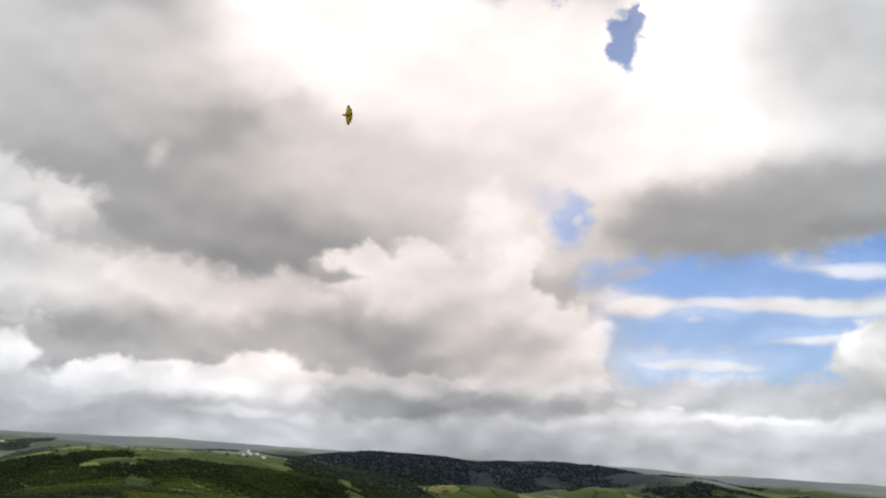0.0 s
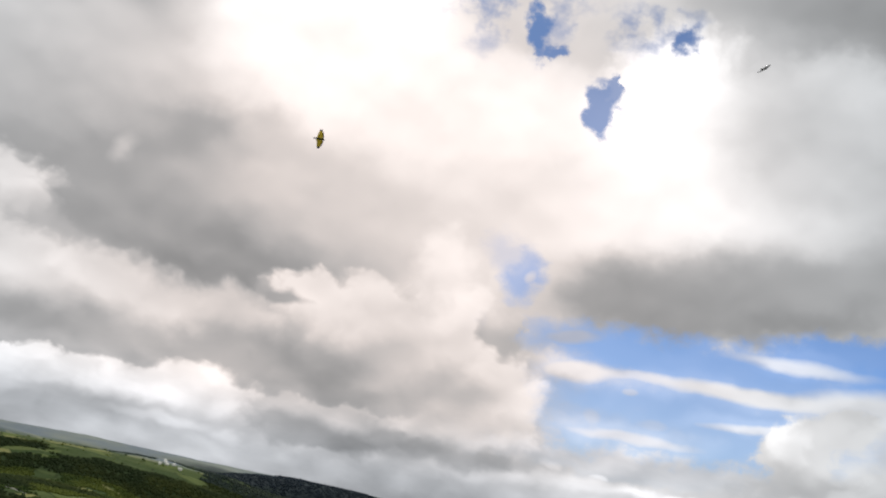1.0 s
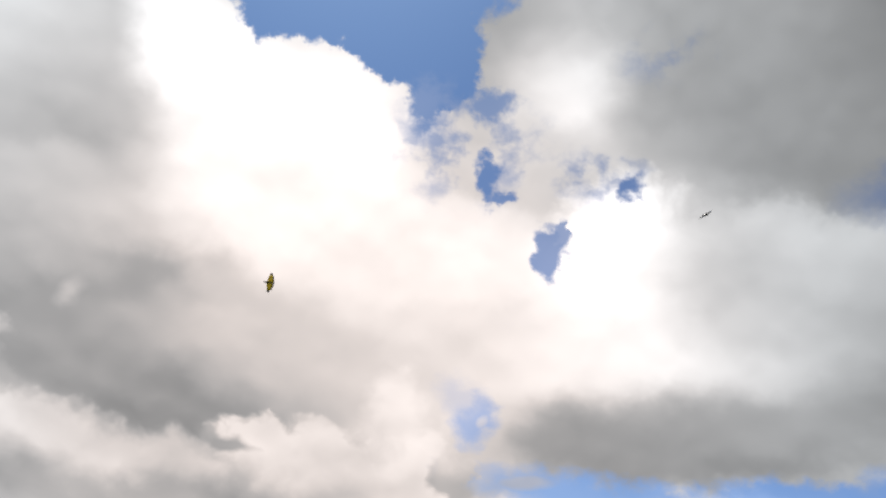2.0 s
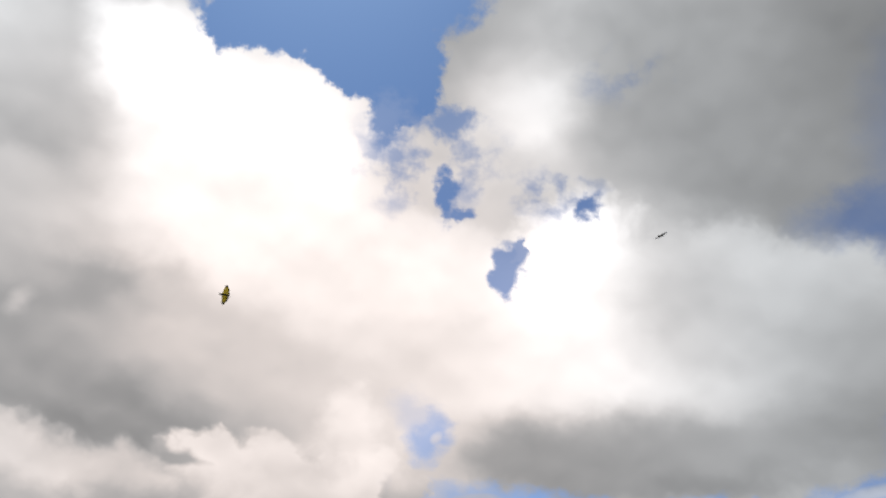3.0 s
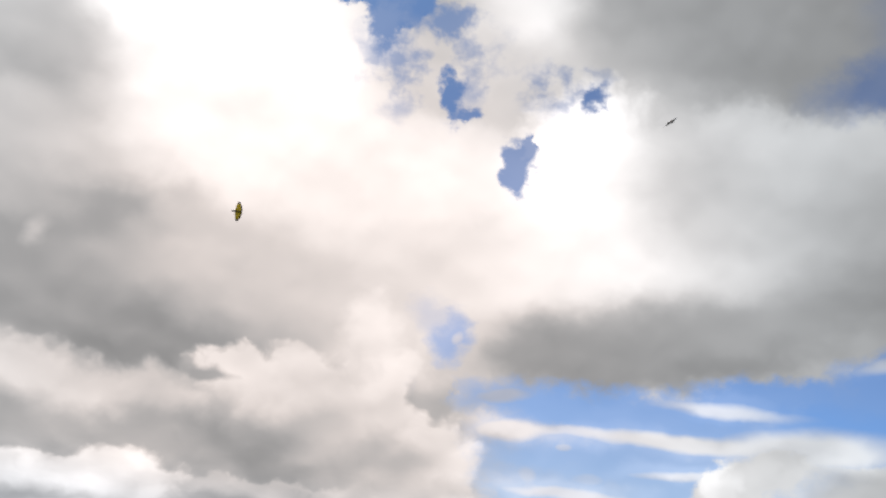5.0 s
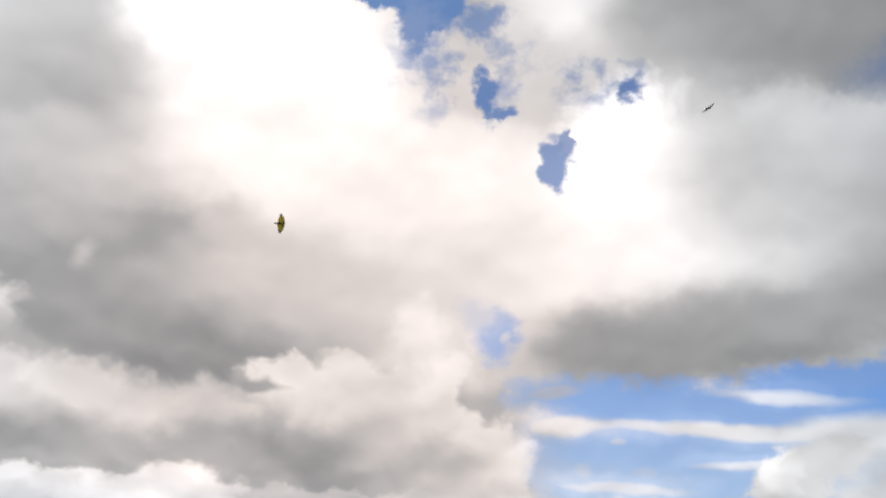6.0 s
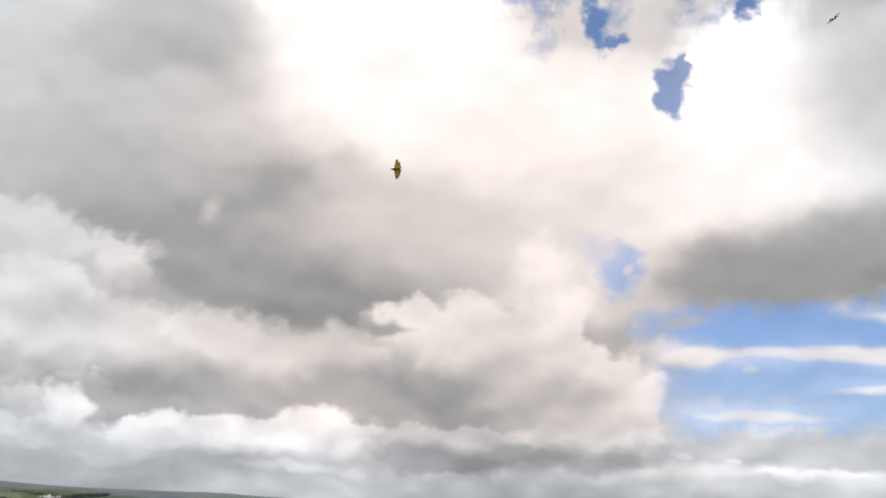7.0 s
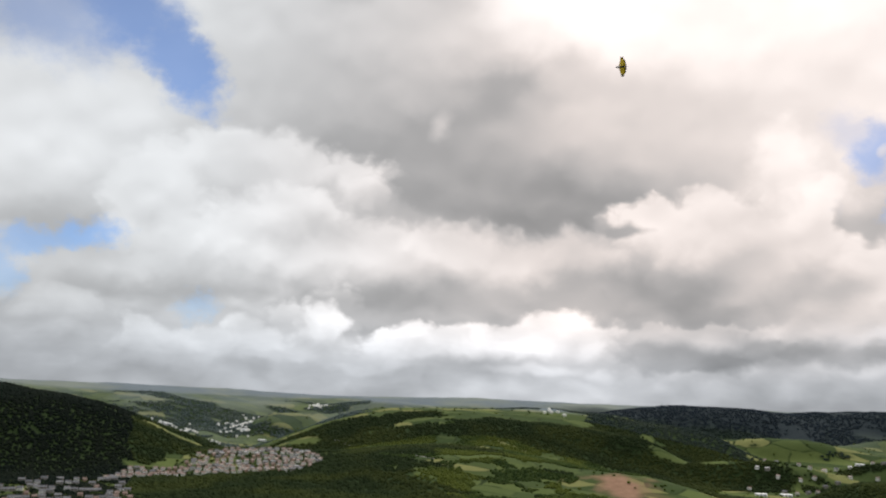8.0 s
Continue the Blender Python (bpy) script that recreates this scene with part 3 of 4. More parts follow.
def ground_material():
    mat, g, p = principled("hill_country")
    here = g.add("ShaderNodeTexCoord").outputs["Object"]

    def layer(key):
        n = g.add("ShaderNodeAttribute")
        n.attribute_name = key
        return n.outputs["Fac"]

    wob = g.vec("SCALE", g.vec("SUBTRACT", g.noise(here, 0.006, 3, 0.5, True), (0.5, 0.5, 0.5)), 90.0)
    plan = g.vec("MULTIPLY", g.vec("ADD", here, wob), (0.7, 1.25, 0))
    cell = g.voronoi(plan, 1 / 64, "F1", "Color")
    hedge = g.voronoi(plan, 1 / 64, "DISTANCE_TO_EDGE")
    hue, lush, _ = g.split(cell)
    grass = g.blend(hue, (0.028, 0.047, 0.016, 1), (0.105, 0.132, 0.040, 1))
    grass = g.blend(g.math("GREATER_THAN", lush, 0.87), grass, (0.20, 0.20, 0.075, 1))
    grain = g.noise(here, 0.05, 6, 0.65)
    grass = g.blend(g.math("MULTIPLY", grain, 0.5), grass, (0.045, 0.07, 0.02, 1))
    grass = g.blend(g.math("MULTIPLY", g.ramp(hedge, 0.015, 0.06, 1.0, 0.0), g.ramp(g.noise(here, 0.01, 3, 0.6), 0.38, 0.55)), grass, (0.022, 0.035, 0.012, 1))
    # moorland grey made paler and bluer, so that its colour holds the haze
    hazy_heath = g.blend(g.noise(here, 0.012, 5, 0.6), (0.105, 0.130, 0.152, 1), (0.16, 0.19, 0.208, 1))
    hazy_heath = g.blend(g.ramp(g.noise(here, 0.0022, 4, 0.55), 0.4, 0.62, 0.0, 0.6), hazy_heath, (0.20, 0.22, 0.165, 1))
    col = g.blend(layer("moor_haze"), grass, hazy_heath)
    ling = g.blend(grain, (0.022, 0.030, 0.036, 1), (0.038, 0.050, 0.055, 1))
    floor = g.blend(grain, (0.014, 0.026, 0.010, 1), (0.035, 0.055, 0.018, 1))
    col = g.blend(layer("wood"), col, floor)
    col = g.blend(layer("heather"), col, ling)
    earth = g.blend(g.noise(here, 0.06, 6, 0.6), (0.15, 0.085, 0.055, 1), (0.34, 0.21, 0.14, 1))
    col = g.blend(layer("bare"), col, earth)
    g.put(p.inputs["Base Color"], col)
    p.inputs["Roughness"].default_value = 0.95
    p.inputs["Specular IOR Level"].default_value = 0.03
    bump = g.add("ShaderNodeBump")
    bump.inputs["Strength"].default_value = 0.6
    bump.inputs["Distance"].default_value = 3.0
    g.put(bump.inputs["Height"], grain)
    g.put(p.inputs["Normal"], bump.outputs[0])
    return mat


build_ground()

# ---- woods: crowns by the thousand ----
def leaf_material(name, dark, light, stands=0.7):
    mat, g, p = principled(name)
    here = g.add("ShaderNodeTexCoord").outputs["Object"]
    info = g.add("ShaderNodeNewGeometry").outputs["Random Per Island"]
    col = g.blend(info, (*dark, 1), (*light, 1))
    col = g.blend(g.math("MULTIPLY", g.noise(here, 0.5, 4, 0.6), 0.6), col, (dark[0] * 0.7, dark[1] * 0.7, dark[2] * 0.7, 1))
    # broad lighter, yellower patches: sunlit parts of a wood put into the colour
    stand = g.noise(here, 0.006, 3, 0.5)
    col = g.blend(g.ramp(stand, 0.42, 0.62, 0.0, stands), col, (light[0] * 1.5, light[1] * 1.25, light[2] * 0.9, 1))
    g.put(p.inputs["Base Color"], col)
    p.inputs["Roughness"].default_value = 0.95
    p.inputs["Specular IOR Level"].default_value = 0.02
    return mat


def crown_shapes(count):
    """Lumpy crowns of unit half width, with a narrow foot."""
    made = []
    for k in range(count):
        bm = bmesh.new()
        bmesh.ops.create_icosphere(bm, subdivisions=1, radius=1.0)
        rnd = random.Random(100 + k)
        co = np.array([v.co[:] for v in bm.verts])
        co *= np.array([[rnd.uniform(0.8, 1.15)] for _ in co])
        co[:, 2] *= rnd.uniform(0.8, 1.25)
        co[:, 2] += 0.55
        made.append((co, np.array([[v.index for v in f.verts] for f in bm.faces])))
        bm.free()
    return made


def crowns(name, label, x, y, size, material, seed, height=0.65):
    """One mesh of crowns that stand on the ground at x, y."""
    rnd = np.random.RandomState(seed)
    z = ground_z(x, y)
    shapes = crown_shapes(6)
    pick = rnd.randint(0, 6, len(x))
    turn = rnd.rand(len(x)) * 6.283
    tall = height * rnd.uniform(0.78, 1.22, len(x))
    all_co, all_faces, base = [], [], 0
    for k, (co, faces) in enumerate(shapes):
        at_k = np.nonzero(pick == k)[0]
        c, s = np.cos(turn[at_k])[:, None], np.sin(turn[at_k])[:, None]
        sz = size[at_k][:, None]
        px = (co[None, :, 0] * c - co[None, :, 1] * s) * sz + x[at_k][:, None]
        py = (co[None, :, 0] * s + co[None, :, 1] * c) * sz + y[at_k][:, None]
        pz = co[None, :, 2] * sz * tall[at_k][:, None] + z[at_k][:, None]
        all_co.append(np.stack([px, py, pz], 2).reshape(-1, 3))
        step = (np.arange(len(at_k)) * len(co))[:, None, None]
        all_faces.append((faces[None] + step + base).reshape(-1, 3))
        base += len(at_k) * len(co)
    co, faces = np.concatenate(all_co), np.concatenate(all_faces)
    me = bpy.data.meshes.new(name)
    me.vertices.add(len(co))
    me.vertices.foreach_set("co", co.ravel())
    me.loops.add(faces.size)
    me.loops.foreach_set("vertex_index", faces.ravel())
    me.polygons.add(len(faces))
    me.polygons.foreach_set("loop_start", np.arange(0, faces.size, 3))
    me.update(calc_edges=True)
    me.polygons.foreach_set("use_smooth", np.ones(len(faces), bool))
    me.materials.append(material)
    return tagged(new(name, me), label, "trees", kind="stuff")


def scatter(count, near, far, az_a, az_b, seed):
    rnd = np.random.RandomState(seed)
    d = np.sqrt(rnd.rand(count) * (far ** 2 - near ** 2) + near ** 2)
    a = np.radians(rnd.uniform(az_a, az_b, count))
    return np.sin(a) * d, np.cos(a) * d, rnd


def clear_of_houses(x, y):
    keep = np.ones(len(x), bool)
    for hx, hy in HOUSE_SPOTS:
        keep &= (x - hx) ** 2 + (y - hy) ** 2 > 81
    return keep


DARK_LEAF = leaf_material("broadleaf", (0.019, 0.030, 0.012), (0.030, 0.044, 0.016))
# far ridge leaf, its blue put in to imitate haze
RIDGE_HAZE_LEAF = leaf_material("ridge_haze_leaf", (0.024, 0.034, 0.046), (0.032, 0.044, 0.056), 0.1)
# leaf darkened to carry the cloud shadow lying on the left hill
CLOUD_SHADED_LEAF = leaf_material("cloud_shaded_leaf", (0.008, 0.013, 0.010), (0.012, 0.018, 0.013), 0.3)
# middle distance leaf, lightened in colour as haze would do
FAR_HAZE_LEAF = leaf_material("far_haze_leaf", (0.026, 0.038, 0.034), (0.036, 0.052, 0.042), 0.3)
# palest leaf: the haze of the long valley is mixed into its colour
VALLEY_HAZE_LEAF = leaf_material("valley_haze_leaf", (0.080, 0.106, 0.102), (0.100, 0.130, 0.120), 0.2)
HEDGE_LEAF = leaf_material("hedge_leaf", (0.022, 0.040, 0.012), (0.062, 0.088, 0.022))


def build_woods():
    bands = [  # nearest, farthest, how many, crown half width
        (1500, 2300, 66000, 3.8), (2300, 3100, 84000, 4.3), (3100, 4000, 62000, 5.4), (4000, 4700, 52000, 5.2)]
    for k, (near, far, count, size) in enumerate(bands):
        x, y, rnd = scatter(count, near, far, -47, 31, 200 + k)
        keep = rnd.rand(count) < wood_at(x, y)
        keep &= clear_of_houses(x, y) if near < 3100 else True
        x, y = x[keep], y[keep]
        # crowns under the cloud shadow, which a darker leaf colour paints in
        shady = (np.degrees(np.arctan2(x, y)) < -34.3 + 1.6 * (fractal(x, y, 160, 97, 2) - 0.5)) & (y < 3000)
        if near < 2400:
            crowns("plantation", "woodland on the hill above the town, cloud shadow darkened into its leaf colour", x[shady], y[shady],
                   size * rnd.uniform(0.65, 1.25, shady.sum()), CLOUD_SHADED_LEAF, 310 + k)
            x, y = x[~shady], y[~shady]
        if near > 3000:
            # crowns in the long valley get the leaf with painted haze
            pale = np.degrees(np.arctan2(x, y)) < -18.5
            crowns("valley_woodland", "green woodland on the slopes of the long valley, paled by haze in its colour", x[pale], y[pale],
                   size * rnd.uniform(0.65, 1.25, pale.sum()), VALLEY_HAZE_LEAF, 320 + k, 0.42)
            x, y = x[~pale], y[~pale]
        # beyond 3000 m the leaf colour itself carries the haze
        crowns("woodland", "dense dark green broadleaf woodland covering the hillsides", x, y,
               size * rnd.uniform(0.65, 1.25, len(x)), DARK_LEAF if near < 2900 else FAR_HAZE_LEAF if near < 3900 else RIDGE_HAZE_LEAF, 300 + k,
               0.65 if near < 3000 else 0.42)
    x, y, rnd = scatter(42000, 1900, 2850, -23, -5, 240)   # scrub on the spur
    cx, cy = at(-6.7, 2160)
    keep = (np.hypot(x - cx, y - cy) > 105) & (wood_at(x, y) < 0.6) & (fractal(x, y, 70, 91, 3) + 0.1 * rnd.rand(42000) > 0.53)
    x, y = x[keep], y[keep]
    crowns("scrub", "light green scrub and thickets on the rough pasture", x, y,
           3.0 * rnd.uniform(0.6, 1.4, len(x)), HEDGE_LEAF, 340)
    x, y, rnd = scatter(9000, 1750, 2620, -42, -23, 250)   # garden trees
    near = np.zeros(9000, bool)
    for hx, hy in HOUSE_SPOTS:
        near |= (x - hx) ** 2 + (y - hy) ** 2 < 700
    keep = near & clear_of_houses(x, y)
    x, y = x[keep], y[keep]
    crowns("garden_trees", "small dark garden trees and hedges among the houses", x, y,
           2.7 * rnd.uniform(0.6, 1.3, len(x)), DARK_LEAF, 350)
    x, y, rnd = scatter(9000, 1600, 4200, -47, 31, 230)
    lines = np.abs(fractal(x, y, 150, 81, 2) - 0.5) < 0.018
    keep = (wood_at(x, y) < 0.5) & (lines | (rnd.rand(9000) < 0.12)) & clear_of_houses(x, y)
    x, y = x[keep], y[keep]
    crowns("hedgerow_trees", "green hedgerow trees and bushes between the fields", x, y,
           3.6 * rnd.uniform(0.6, 1.3, len(x)), HEDGE_LEAF, 330)

# ---- the town: houses in rows on the rise and along the valley ----
def part(name, bm, material, parent, label=""):
    me = bpy.data.meshes.new(name)
    bm.to_mesh(me)
    bm.free()
    me.materials.append(material)
    ob = new(name, me)
    ob.parent = parent
    return tagged(ob, label)


def box(bm, x0, y0, z0, x1, y1, z1):
    vs = [bm.verts.new(c) for c in ((x0, y0, z0), (x1, y0, z0), (x1, y1, z0), (x0, y1, z0),
                                    (x0, y0, z1), (x1, y0, z1), (x1, y1, z1), (x0, y1, z1))]
    for q in ((3, 2, 1, 0), (4, 5, 6, 7), (0, 1, 5, 4), (1, 2, 6, 5), (2, 3, 7, 6), (3, 0, 4, 7)):
        bm.faces.new([vs[i] for i in q])
    return bm


def prism(bm, outline, x0, x1):
    """An outline in y and z drawn out along x."""
    a = [bm.verts.new((x0, y, z)) for y, z in outline]
    b = [bm.verts.new((x1, y, z)) for y, z in outline]
    n = len(outline)
    for i in range(n):
        bm.faces.new((a[i], a[(i + 1) % n], b[(i + 1) % n], b[i]))
    bm.faces.new(a[::-1])
    bm.faces.new(b)
    bmesh.ops.recalc_face_normals(bm, faces=bm.faces)
    return bm


def worn(name, one, two, scale, rough, bump=0.0, spec=0.4):
    """A worn surface: two tones in a fine and a coarse pattern, each object a little different."""
    mat, g, p = principled(name)
    here = g.add("ShaderNodeTexCoord").outputs["Object"]
    tone = g.math("ADD", g.math("MULTIPLY", g.noise(here, scale, 5, 0.6), 0.6),
                  g.math("MULTIPLY", g.add("ShaderNodeObjectInfo").outputs["Random"], 0.4))
    col = g.blend(tone, (*one, 1), (*two, 1))
    col = g.blend(g.ramp(g.noise(here, scale * 0.2, 3, 0.5), 0.55, 0.75, 0.0, 0.35), col,
                  (one[0] * 0.6, one[1] * 0.6, one[2] * 0.6, 1))
    g.put(p.inputs["Base Color"], col)
    p.inputs["Roughness"].default_value = rough
    p.inputs["Specular IOR Level"].default_value = spec
    if bump:
        b = g.add("ShaderNodeBump")
        b.inputs["Strength"].default_value = bump
        b.inputs["Distance"].default_value = 0.02
        g.put(b.inputs["Height"], g.noise(here, scale * 3, 4, 0.6))
        g.put(p.inputs["Normal"], b.outputs[0])
    return mat


WHITE_RENDER = worn("white_render", (0.72, 0.70, 0.66), (0.82, 0.81, 0.78), 1.5, 0.85, 0.3)
BUFF_BRICK = worn("buff_brick", (0.32, 0.20, 0.15), (0.46, 0.33, 0.25), 2.0, 0.9, 0.4)
GREY_STONE = worn("grey_stone", (0.22, 0.20, 0.18), (0.34, 0.32, 0.29), 2.0, 0.9, 0.4)
BROWN_TILE = worn("brown_roof_tile", (0.15, 0.095, 0.075), (0.29, 0.19, 0.155), 2.0, 0.55, 0.4)
SLATE = worn("grey_slate", (0.07, 0.07, 0.08), (0.14, 0.14, 0.155), 2.0, 0.4, 0.4, 0.6)
DARK_GLASS = worn("window_glass", (0.02, 0.025, 0.03), (0.05, 0.055, 0.06), 1.0, 0.08, 0.0, 0.8)
DOOR_PAINT = worn("door_paint", (0.10, 0.04, 0.03), (0.20, 0.10, 0.07), 3.0, 0.4)
SHEET_METAL = worn("pale_sheet_metal", (0.66, 0.67, 0.68), (0.80, 0.80, 0.80), 0.4, 0.45, 0.1, 0.5)


def build_house(wall_mat, roof_mat, label, wide=9.0, deep=7.5, eaves=5.0):
    """A two-storey house with a pitched roof; its base is at the origin, its front faces -y."""
    house = tagged(new("house"), label, "house", group="houses of the hill town")
    h = deep / 2
    ridge = eaves + deep * 0.36
    part("wall", prism(bmesh.new(), [(-h, -2.5), (h, -2.5), (h, eaves), (0, ridge - 0.15), (-h, eaves)], -wide / 2, wide / 2),
         wall_mat, house)
    lip = 0.35
    drop = lip * 0.72
    roof = [(-h - lip, eaves - drop), (0, ridge), (h + lip, eaves - drop), (h + lip, eaves - drop + 0.22), (0, ridge + 0.25),
            (-h - lip, eaves - drop + 0.22)]
    part("roof", prism(bmesh.new(), roof, -wide / 2 - 0.3, wide / 2 + 0.3), roof_mat, house, "pitched tiled roof")
    stack = part("chimney", box(bmesh.new(), wide / 2 - 1.2, -0.5, ridge - 0.8, wide / 2 - 0.3, 0.5, ridge + 1.3), BUFF_BRICK, house)
    part("chimney_pot", box(bmesh.new(), wide / 2 - 0.95, -0.2, ridge + 1.3, wide / 2 - 0.55, 0.2, ridge + 1.75), BROWN_TILE, stack)
    part("door", box(bmesh.new(), -0.5, -h - 0.04, 0.0, 0.5, -h + 0.05, 2.05), DOOR_PAINT, house)
    for x0, z0 in ((-3.4, 0.9), (1.8, 0.9), (-3.4, 3.2), (1.8, 3.2)):
        part("window", box(bmesh.new(), x0, -h - 0.03, z0, x0 + 1.6, -h + 0.05, z0 + 1.25), DARK_GLASS, house)
    return house


def build_shed(label):
    """A long low works building."""
    shed = tagged(new("works_building"), label, "industrial building", group="works along the valley")
    part("wall", box(bmesh.new(), -14, -6, -3, 14, 6, 5), SHEET_METAL, shed)
    part("roof", prism(bmesh.new(), [(-6.3, 5), (6.3, 5), (6.3, 5.3), (0, 6.8), (-6.3, 5.3)], -14.3, 14.3), SHEET_METAL, shed)
    for x0 in (-11, -2, 7):
        part("door", box(bmesh.new(), x0, -6.06, 0, x0 + 3.6, -5.9, 3.8), SLATE, shed)
    return shed


def stand(az, dist, turn):
    x, y = at(az, dist)
    return pose(x, y, float(ground_z(x, y)), 0, 0, -az + turn)


def plan_houses():
    """Rows that follow the rise, the low streets beside it, and the village across the valley."""
    rnd = random.Random(7)
    spots = []
    for k in range(12):                                   # the rise
        d = 2205 + k * 27
        half = 3.4 * math.sqrt(max(0.0, 1 - ((k - 4.5) / 7.6) ** 2))
        a = -27.3 - half - 0.6 + 0.25 * (k % 3)
        while a < -27.3 + half:
            if rnd.random() < 0.86:
                spots.append((a, d + 10 * math.sin(a * 1.3 + k) + rnd.uniform(-3, 3), rnd.uniform(-6, 6) + 12 * math.sin(k * 1.7), rnd.random()))
            a += rnd.choice((0.33, 0.36, 0.42, 0.62))
    for k in range(5):                                    # the long foot of the rise
        d, a = 2150 + k * 38, -35.4 + 0.3 * k
        while a < -31.2:
            if rnd.random() < 0.8:
                spots.append((a, d + 12 * math.sin(a * 1.1) + rnd.uniform(-5, 5), rnd.uniform(-8, 8), rnd.random()))
            a += rnd.choice((0.30, 0.34, 0.4))
    for k in range(7):                                    # low streets, mostly dark house kinds in place of the cloud shadow
        d, a = 1790 + k * 46, -41.5
        while a < -34.0:
            if rnd.random() < 0.62:
                spots.append((a, d + 14 * math.sin(a + k) + rnd.uniform(-8, 8), rnd.uniform(-10, 10), rnd.choice((0.6, 0.9, 0.9, 0.9, 0.9, 0.75))))
            a += rnd.choice((0.36, 0.38, 0.42, 1.1))
    for k in range(5):                                    # across the valley
        d, a = 2700 + k * 80, 0.0 + 0.4 * k
        while a < 7.5:
            if rnd.random() < 0.7:
                spots.append((a, d + rnd.uniform(-20, 20), rnd.uniform(-40, 40), rnd.choice((0.2, 0.2, 0.75, 0.9))))
            a += rnd.uniform(0.35, 0.8)
    return spots


HOUSE_PLAN = plan_houses()
HOUSE_SPOTS = [at(a, d) for a, d, _, _ in HOUSE_PLAN]
build_woods()


def build_town():
    kinds = [
        build_house(WHITE_RENDER, BROWN_TILE, "white rendered house with a brown tiled roof", 9.0, 7.2, 5.6),
        build_house(BUFF_BRICK, BROWN_TILE, "buff brick house with a brown tiled roof", 8.0, 7.2),
        build_house(WHITE_RENDER, SLATE, "pale rendered house with a grey slate roof", 10.0, 7.8),
        build_house(GREY_STONE, SLATE, "grey stone terraced house with a slate roof", 12.0, 7.0),
    ]
    free = list(kinds)
    for az, d, turn, which in HOUSE_PLAN:
        kind = kinds[0 if which < 0.42 else 1 if which < 0.7 else 2 if which < 0.82 else 3]
        m = stand(az, d, turn)
        if kind in free:
            free.remove(kind)
            kind.matrix_basis = m
        else:
            copy_thing(kind, m)
    shed = build_shed("long pale metal works building on the valley floor")
    places = [(-32.7, 3920, 12), (-32.4, 3900, -10), (-29.9, 3500, 5), (-28.2, 3800, 20), (-30.4, 3300, -25), (-29.0, 3420, 40),
              (0.6, 2600, 8), (1.9, 2640, -6), (5.6, 2950, 14), (6.9, 2990, -10), (-31.0, 3400, 15), (-27.2, 3650, -30)]
    for k, (az, d, turn) in enumerate(places):
        if k == 0:
            shed.matrix_basis = stand(az, d, turn)
        else:
            copy_thing(shed, stand(az, d, turn))
    bm = bmesh.new()
    rnd = random.Random(19)
    knots = [(-28.2, 3820, 0.9, 90), (-27.4, 4110, 0.6, 40), (-30.2, 3560, 0.8, 90), (-31.6, 3800, 0.8, 60), (-29.6, 3150, 0.8, 110),
             (-24.2, 4370, 0.35, 40), (-33.1, 3900, 0.7, 40), (-28.6, 3960, 1.0, 60), (-26.4, 4050, 0.9, 50),
             (-29.4, 3380, 0.8, 70), (-10.6, 3200, 0.5, 60)]
    for k in range(236):                                  # hamlets at the far end of the valley
        a0, d0, across, deep = knots[k % 10 if k < 230 else 10]
        a, d = rnd.gauss(a0, across * 0.6), rnd.gauss(d0, deep * 0.6)
        x, y = at(a, d)
        z = float(ground_z(x, y))
        w, e = rnd.uniform(2.5, 5), rnd.uniform(2.6, 3.8)
        box(bm, x - w, y - 4, z - 2, x + w, y + 4, z + e)
        prism(bm, [(y - 4.4, z + e), (y + 4.4, z + e), (y, z + e + 3)], x - w - 0.3, x + w + 0.3)
    far = part("far_village", bm, WHITE_RENDER, None)
    tagged(far, "pale village houses strung along the far valley floor", "village", kind="stuff")


build_town()


def build_lane(name, label, stops, wide):
    """A lane that follows the ground from stop to stop."""
    pts = []
    for (a0, d0), (a1, d1) in zip(stops, stops[1:]):
        for k in range(24):
            pts.append(Vector(at(a0 + (a1 - a0) * k / 24, d0 + (d1 - d0) * k / 24)))
    bm = bmesh.new()
    rows = []
    for k, p in enumerate(pts):
        q = pts[min(k + 1, len(pts) - 1)] - pts[max(k - 1, 0)]
        side = Vector((-q.y, q.x)).normalized() * wide / 2
        z = float(ground_z(p.x, p.y)) + 0.5
        rows.append([bm.verts.new((*(p + side), z)), bm.verts.new((*(p - side), z)), bm.verts.new((*(p - side), z - 1.5)),
                     bm.verts.new((*(p + side), z - 1.5))])
    for a, b in zip(rows, rows[1:]):
        for i in range(4):
            bm.faces.new((a[i], a[(i + 1) % 4], b[(i + 1) % 4], b[i]))
    bmesh.ops.recalc_face_normals(bm, faces=bm.faces)
    lane = part(name, bm, worn("lane_surface", (0.22, 0.21, 0.19), (0.34, 0.33, 0.30), 0.3, 0.9), None)
    tagged(lane, label, "road", kind="structure")


build_lane("road", "pale country lane across the hillside", [(-23.4, 2900), (-22.6, 2820), (-21.5, 2690), (-20.7, 2480), (-18.9, 2280), (-17.3, 2225)], 7)
build_lane("road", "pale village road along the valley", [(-33.5, 3500), (-31.5, 3420), (-30.2, 3250), (-29.2, 3050)], 8)

# ---- two radio-controlled flying wings in the air ----
def paint(name, colour, rough=0.35):
    return worn(name, colour, (colour[0] * 1.25, colour[1] * 1.25, colour[2] * 1.25), 6.0, rough)


BLACK_FILM = paint("black_film", (0.012, 0.011, 0.012))
YELLOW_FILM = paint("yellow_film", (0.62, 0.42, 0.03))
MAROON_FILM = paint("maroon_film", (0.016, 0.007, 0.007))
RED_FILM = paint("dark_red_film", (0.16, 0.02, 0.02))


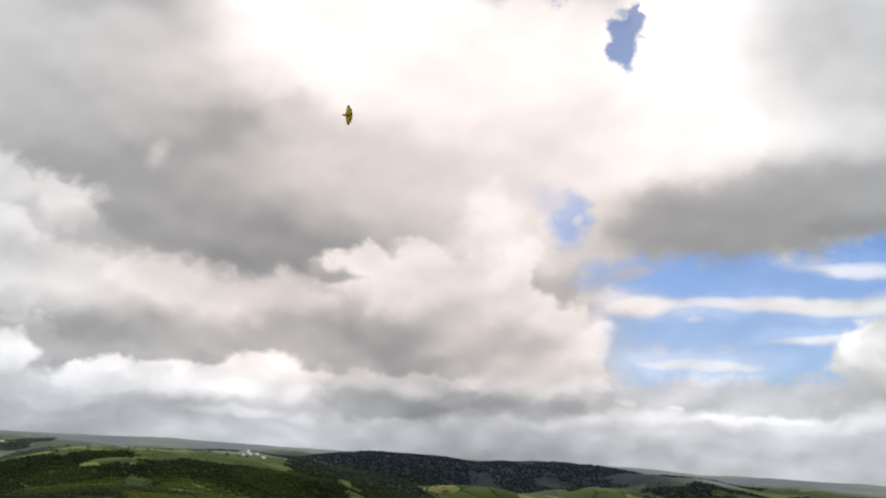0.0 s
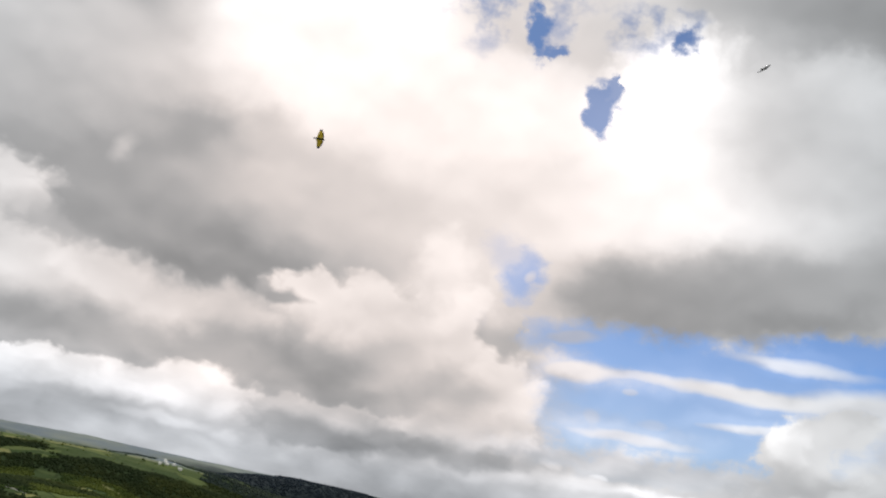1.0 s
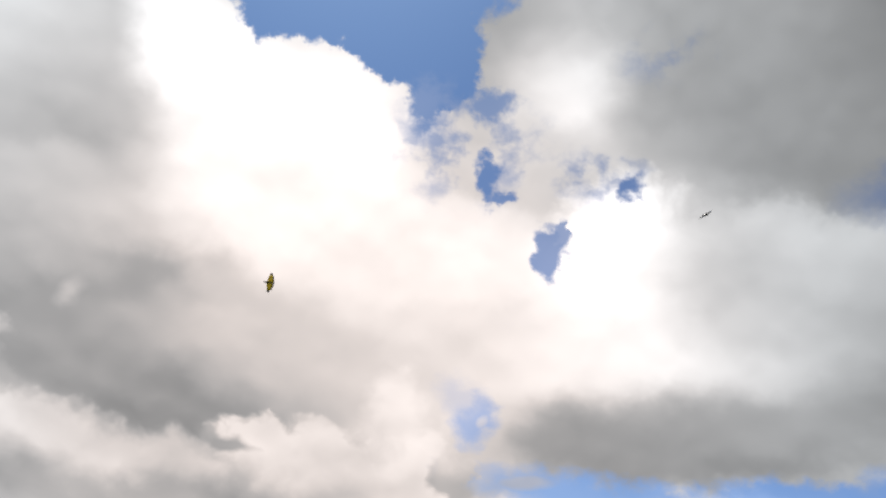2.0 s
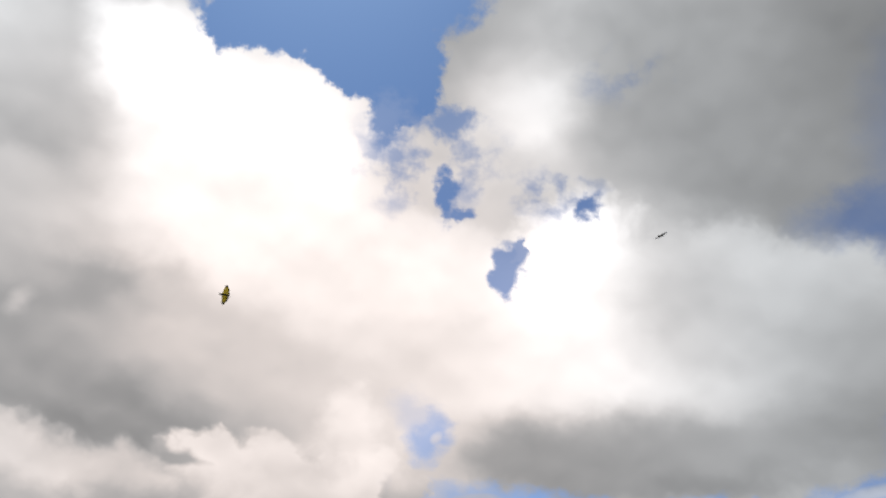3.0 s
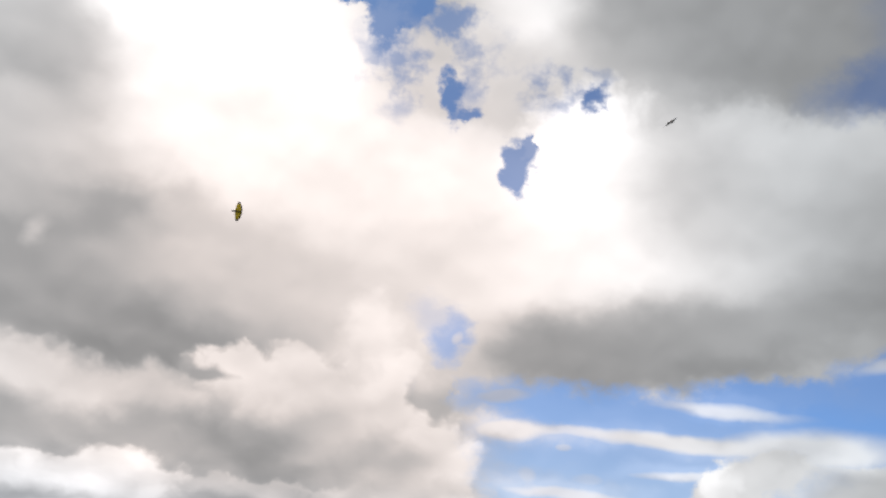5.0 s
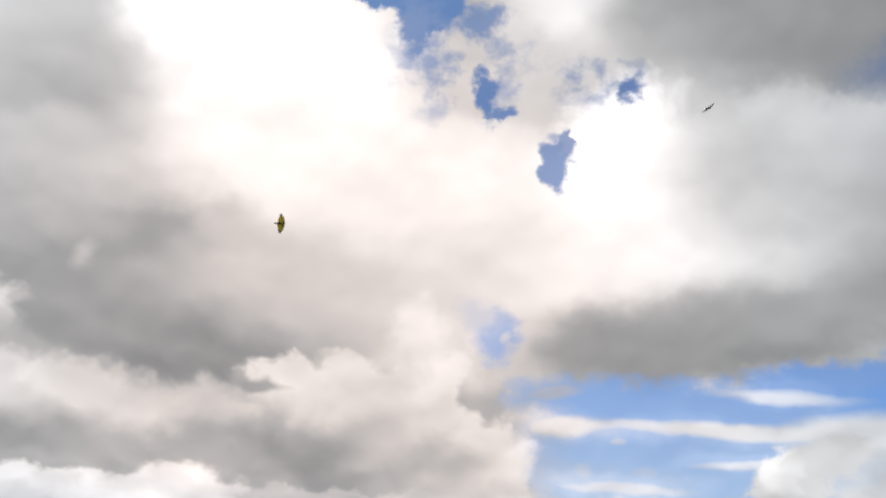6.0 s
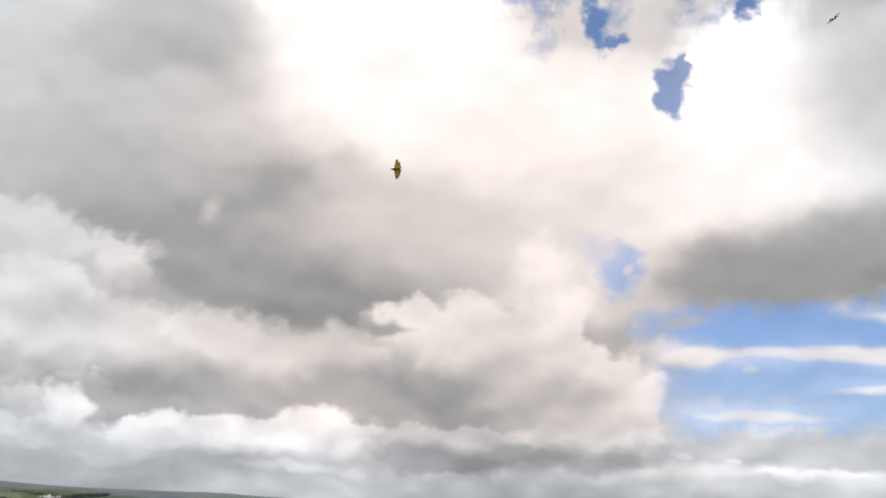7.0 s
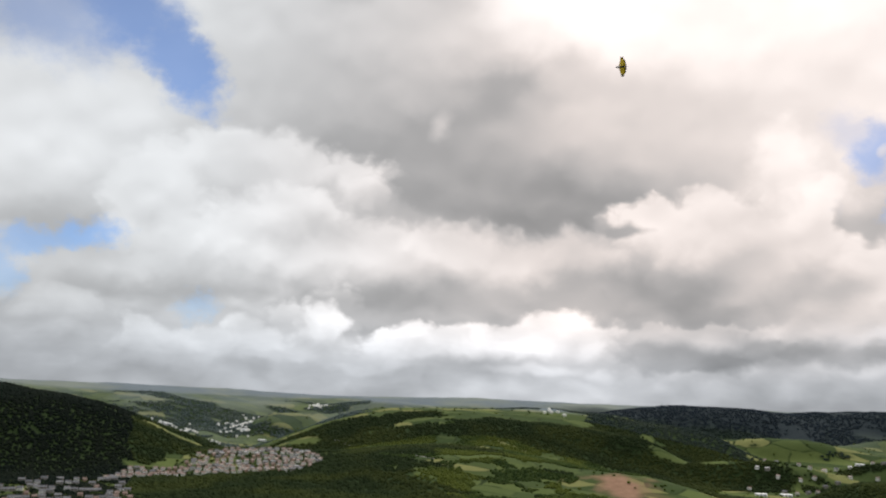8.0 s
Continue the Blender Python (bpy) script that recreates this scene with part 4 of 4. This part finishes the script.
def rib(chord, thick, x_lead, y, z):
    """The outline of a wing section, leading edge first and round by the top."""
    top = [(0.0, 0.0), (0.04, 0.45), (0.15, 0.85), (0.35, 1.0), (0.65, 0.6), (1.0, 0.02)]
    low = [(0.65, -0.25), (0.35, -0.45), (0.15, -0.45), (0.04, -0.28)]
    return [(x_lead - u * chord, y, z + w * thick) for u, w in top + low]


def loft(bm, rings):
    rows = [[bm.verts.new(c) for c in r] for r in rings]
    n = len(rows[0])
    for a, b in zip(rows, rows[1:]):
        for i in range(n):
            bm.faces.new((a[i], a[(i + 1) % n], b[(i + 1) % n], b[i]))
    bm.faces.new(rows[0][::-1])
    bm.faces.new(rows[-1])
    bmesh.ops.recalc_face_normals(bm, faces=bm.faces)
    for f in bm.faces:
        f.smooth = len(f.verts) == 4
    return bm


def build_glider(label, wing_mat, tip_mat, pod_mat, fin_mat):
    """A plank flying wing of 1.2 m span; nose along +x, left wing along +y."""
    glider = tagged(new("model_glider"), label, "model glider", group="gliders in the air")

    def section(y):
        s = abs(y) / 0.6
        return rib(0.44 - 0.29 * s, 0.034 - 0.02 * s, 0.17 - 0.13 * s, y, 0.03 * s)

    for side in (1, -1):
        panel = part("wing_panel", loft(bmesh.new(), [section(side * y) for y in (0.0, 0.1, 0.2, 0.3, 0.4, 0.48)]), wing_mat, glider)
        part("wing_tip", loft(bmesh.new(), [section(side * y) for y in (0.482, 0.54, 0.58, 0.6)]), tip_mat, glider)
        bm = bmesh.new()
        for y0 in (0.06, 0.44):
            s = y0 / 0.6
            back = 0.17 - 0.13 * s - (0.44 - 0.29 * s)
            for dx, dz in ((0.0, 0.006), (0.0, -0.006), (-0.055, 0.0)):
                bm.verts.new((back + dx, side * y0, 0.03 * s + dz))
        v = list(bm.verts)
        for q in ((0, 3, 4, 1), (1, 4, 5, 2), (2, 5, 3, 0)):
            bm.faces.new([v[i] for i in q])
        bm.faces.new(v[:3])
        bm.faces.new(v[3:])
        bmesh.ops.recalc_face_normals(bm, faces=bm.faces)
        part("elevon", bm, tip_mat, panel)
    rings = []
    for x, r in ((0.36, 0.012), (0.345, 0.034), (0.30, 0.05), (0.15, 0.056), (-0.05, 0.05), (-0.22, 0.04), (-0.33, 0.026)):
        rings.append([(x, r * math.cos(a * math.tau / 12), r * 1.15 * math.sin(a * math.tau / 12) - 0.005) for a in range(12)])
    part("fuselage_pod", loft(bmesh.new(), rings), pod_mat, glider, "dark slim fuselage pod")
    fin = [[(-0.12 - 0.10 * s, y, 0.02 + 0.17 * s), (-0.20 - 0.10 * s, 1.2 * y, 0.02 + 0.17 * s), (-0.32 - 0.02 * s, 0.3 * y, 0.02 + 0.17 * s),
            (-0.32 - 0.02 * s, -0.3 * y, 0.02 + 0.17 * s), (-0.20 - 0.10 * s, -1.2 * y, 0.02 + 0.17 * s), (-0.12 - 0.10 * s, -y, 0.02 + 0.17 * s)]
           for s, y in ((0.0, 0.006), (0.5, 0.005), (1.0, 0.003))]
    part("fin", loft(bmesh.new(), fin), fin_mat, glider)
    return glider


black_glider = build_glider("dark maroon flying wing with black tips, banking in flight", MAROON_FILM, BLACK_FILM, BLACK_FILM, RED_FILM)
black_glider.matrix_basis = pose(22.46, 65.38, 36.13, 14.8, 25.3, -148.2)
yellow_glider = build_glider("yellow flying wing with black tips, banked steeply in flight", YELLOW_FILM, BLACK_FILM, BLACK_FILM, BLACK_FILM)
yellow_glider.matrix_basis = pose(-7.29, 58.01, 20.64, 74.7, 1.6, 178.4)
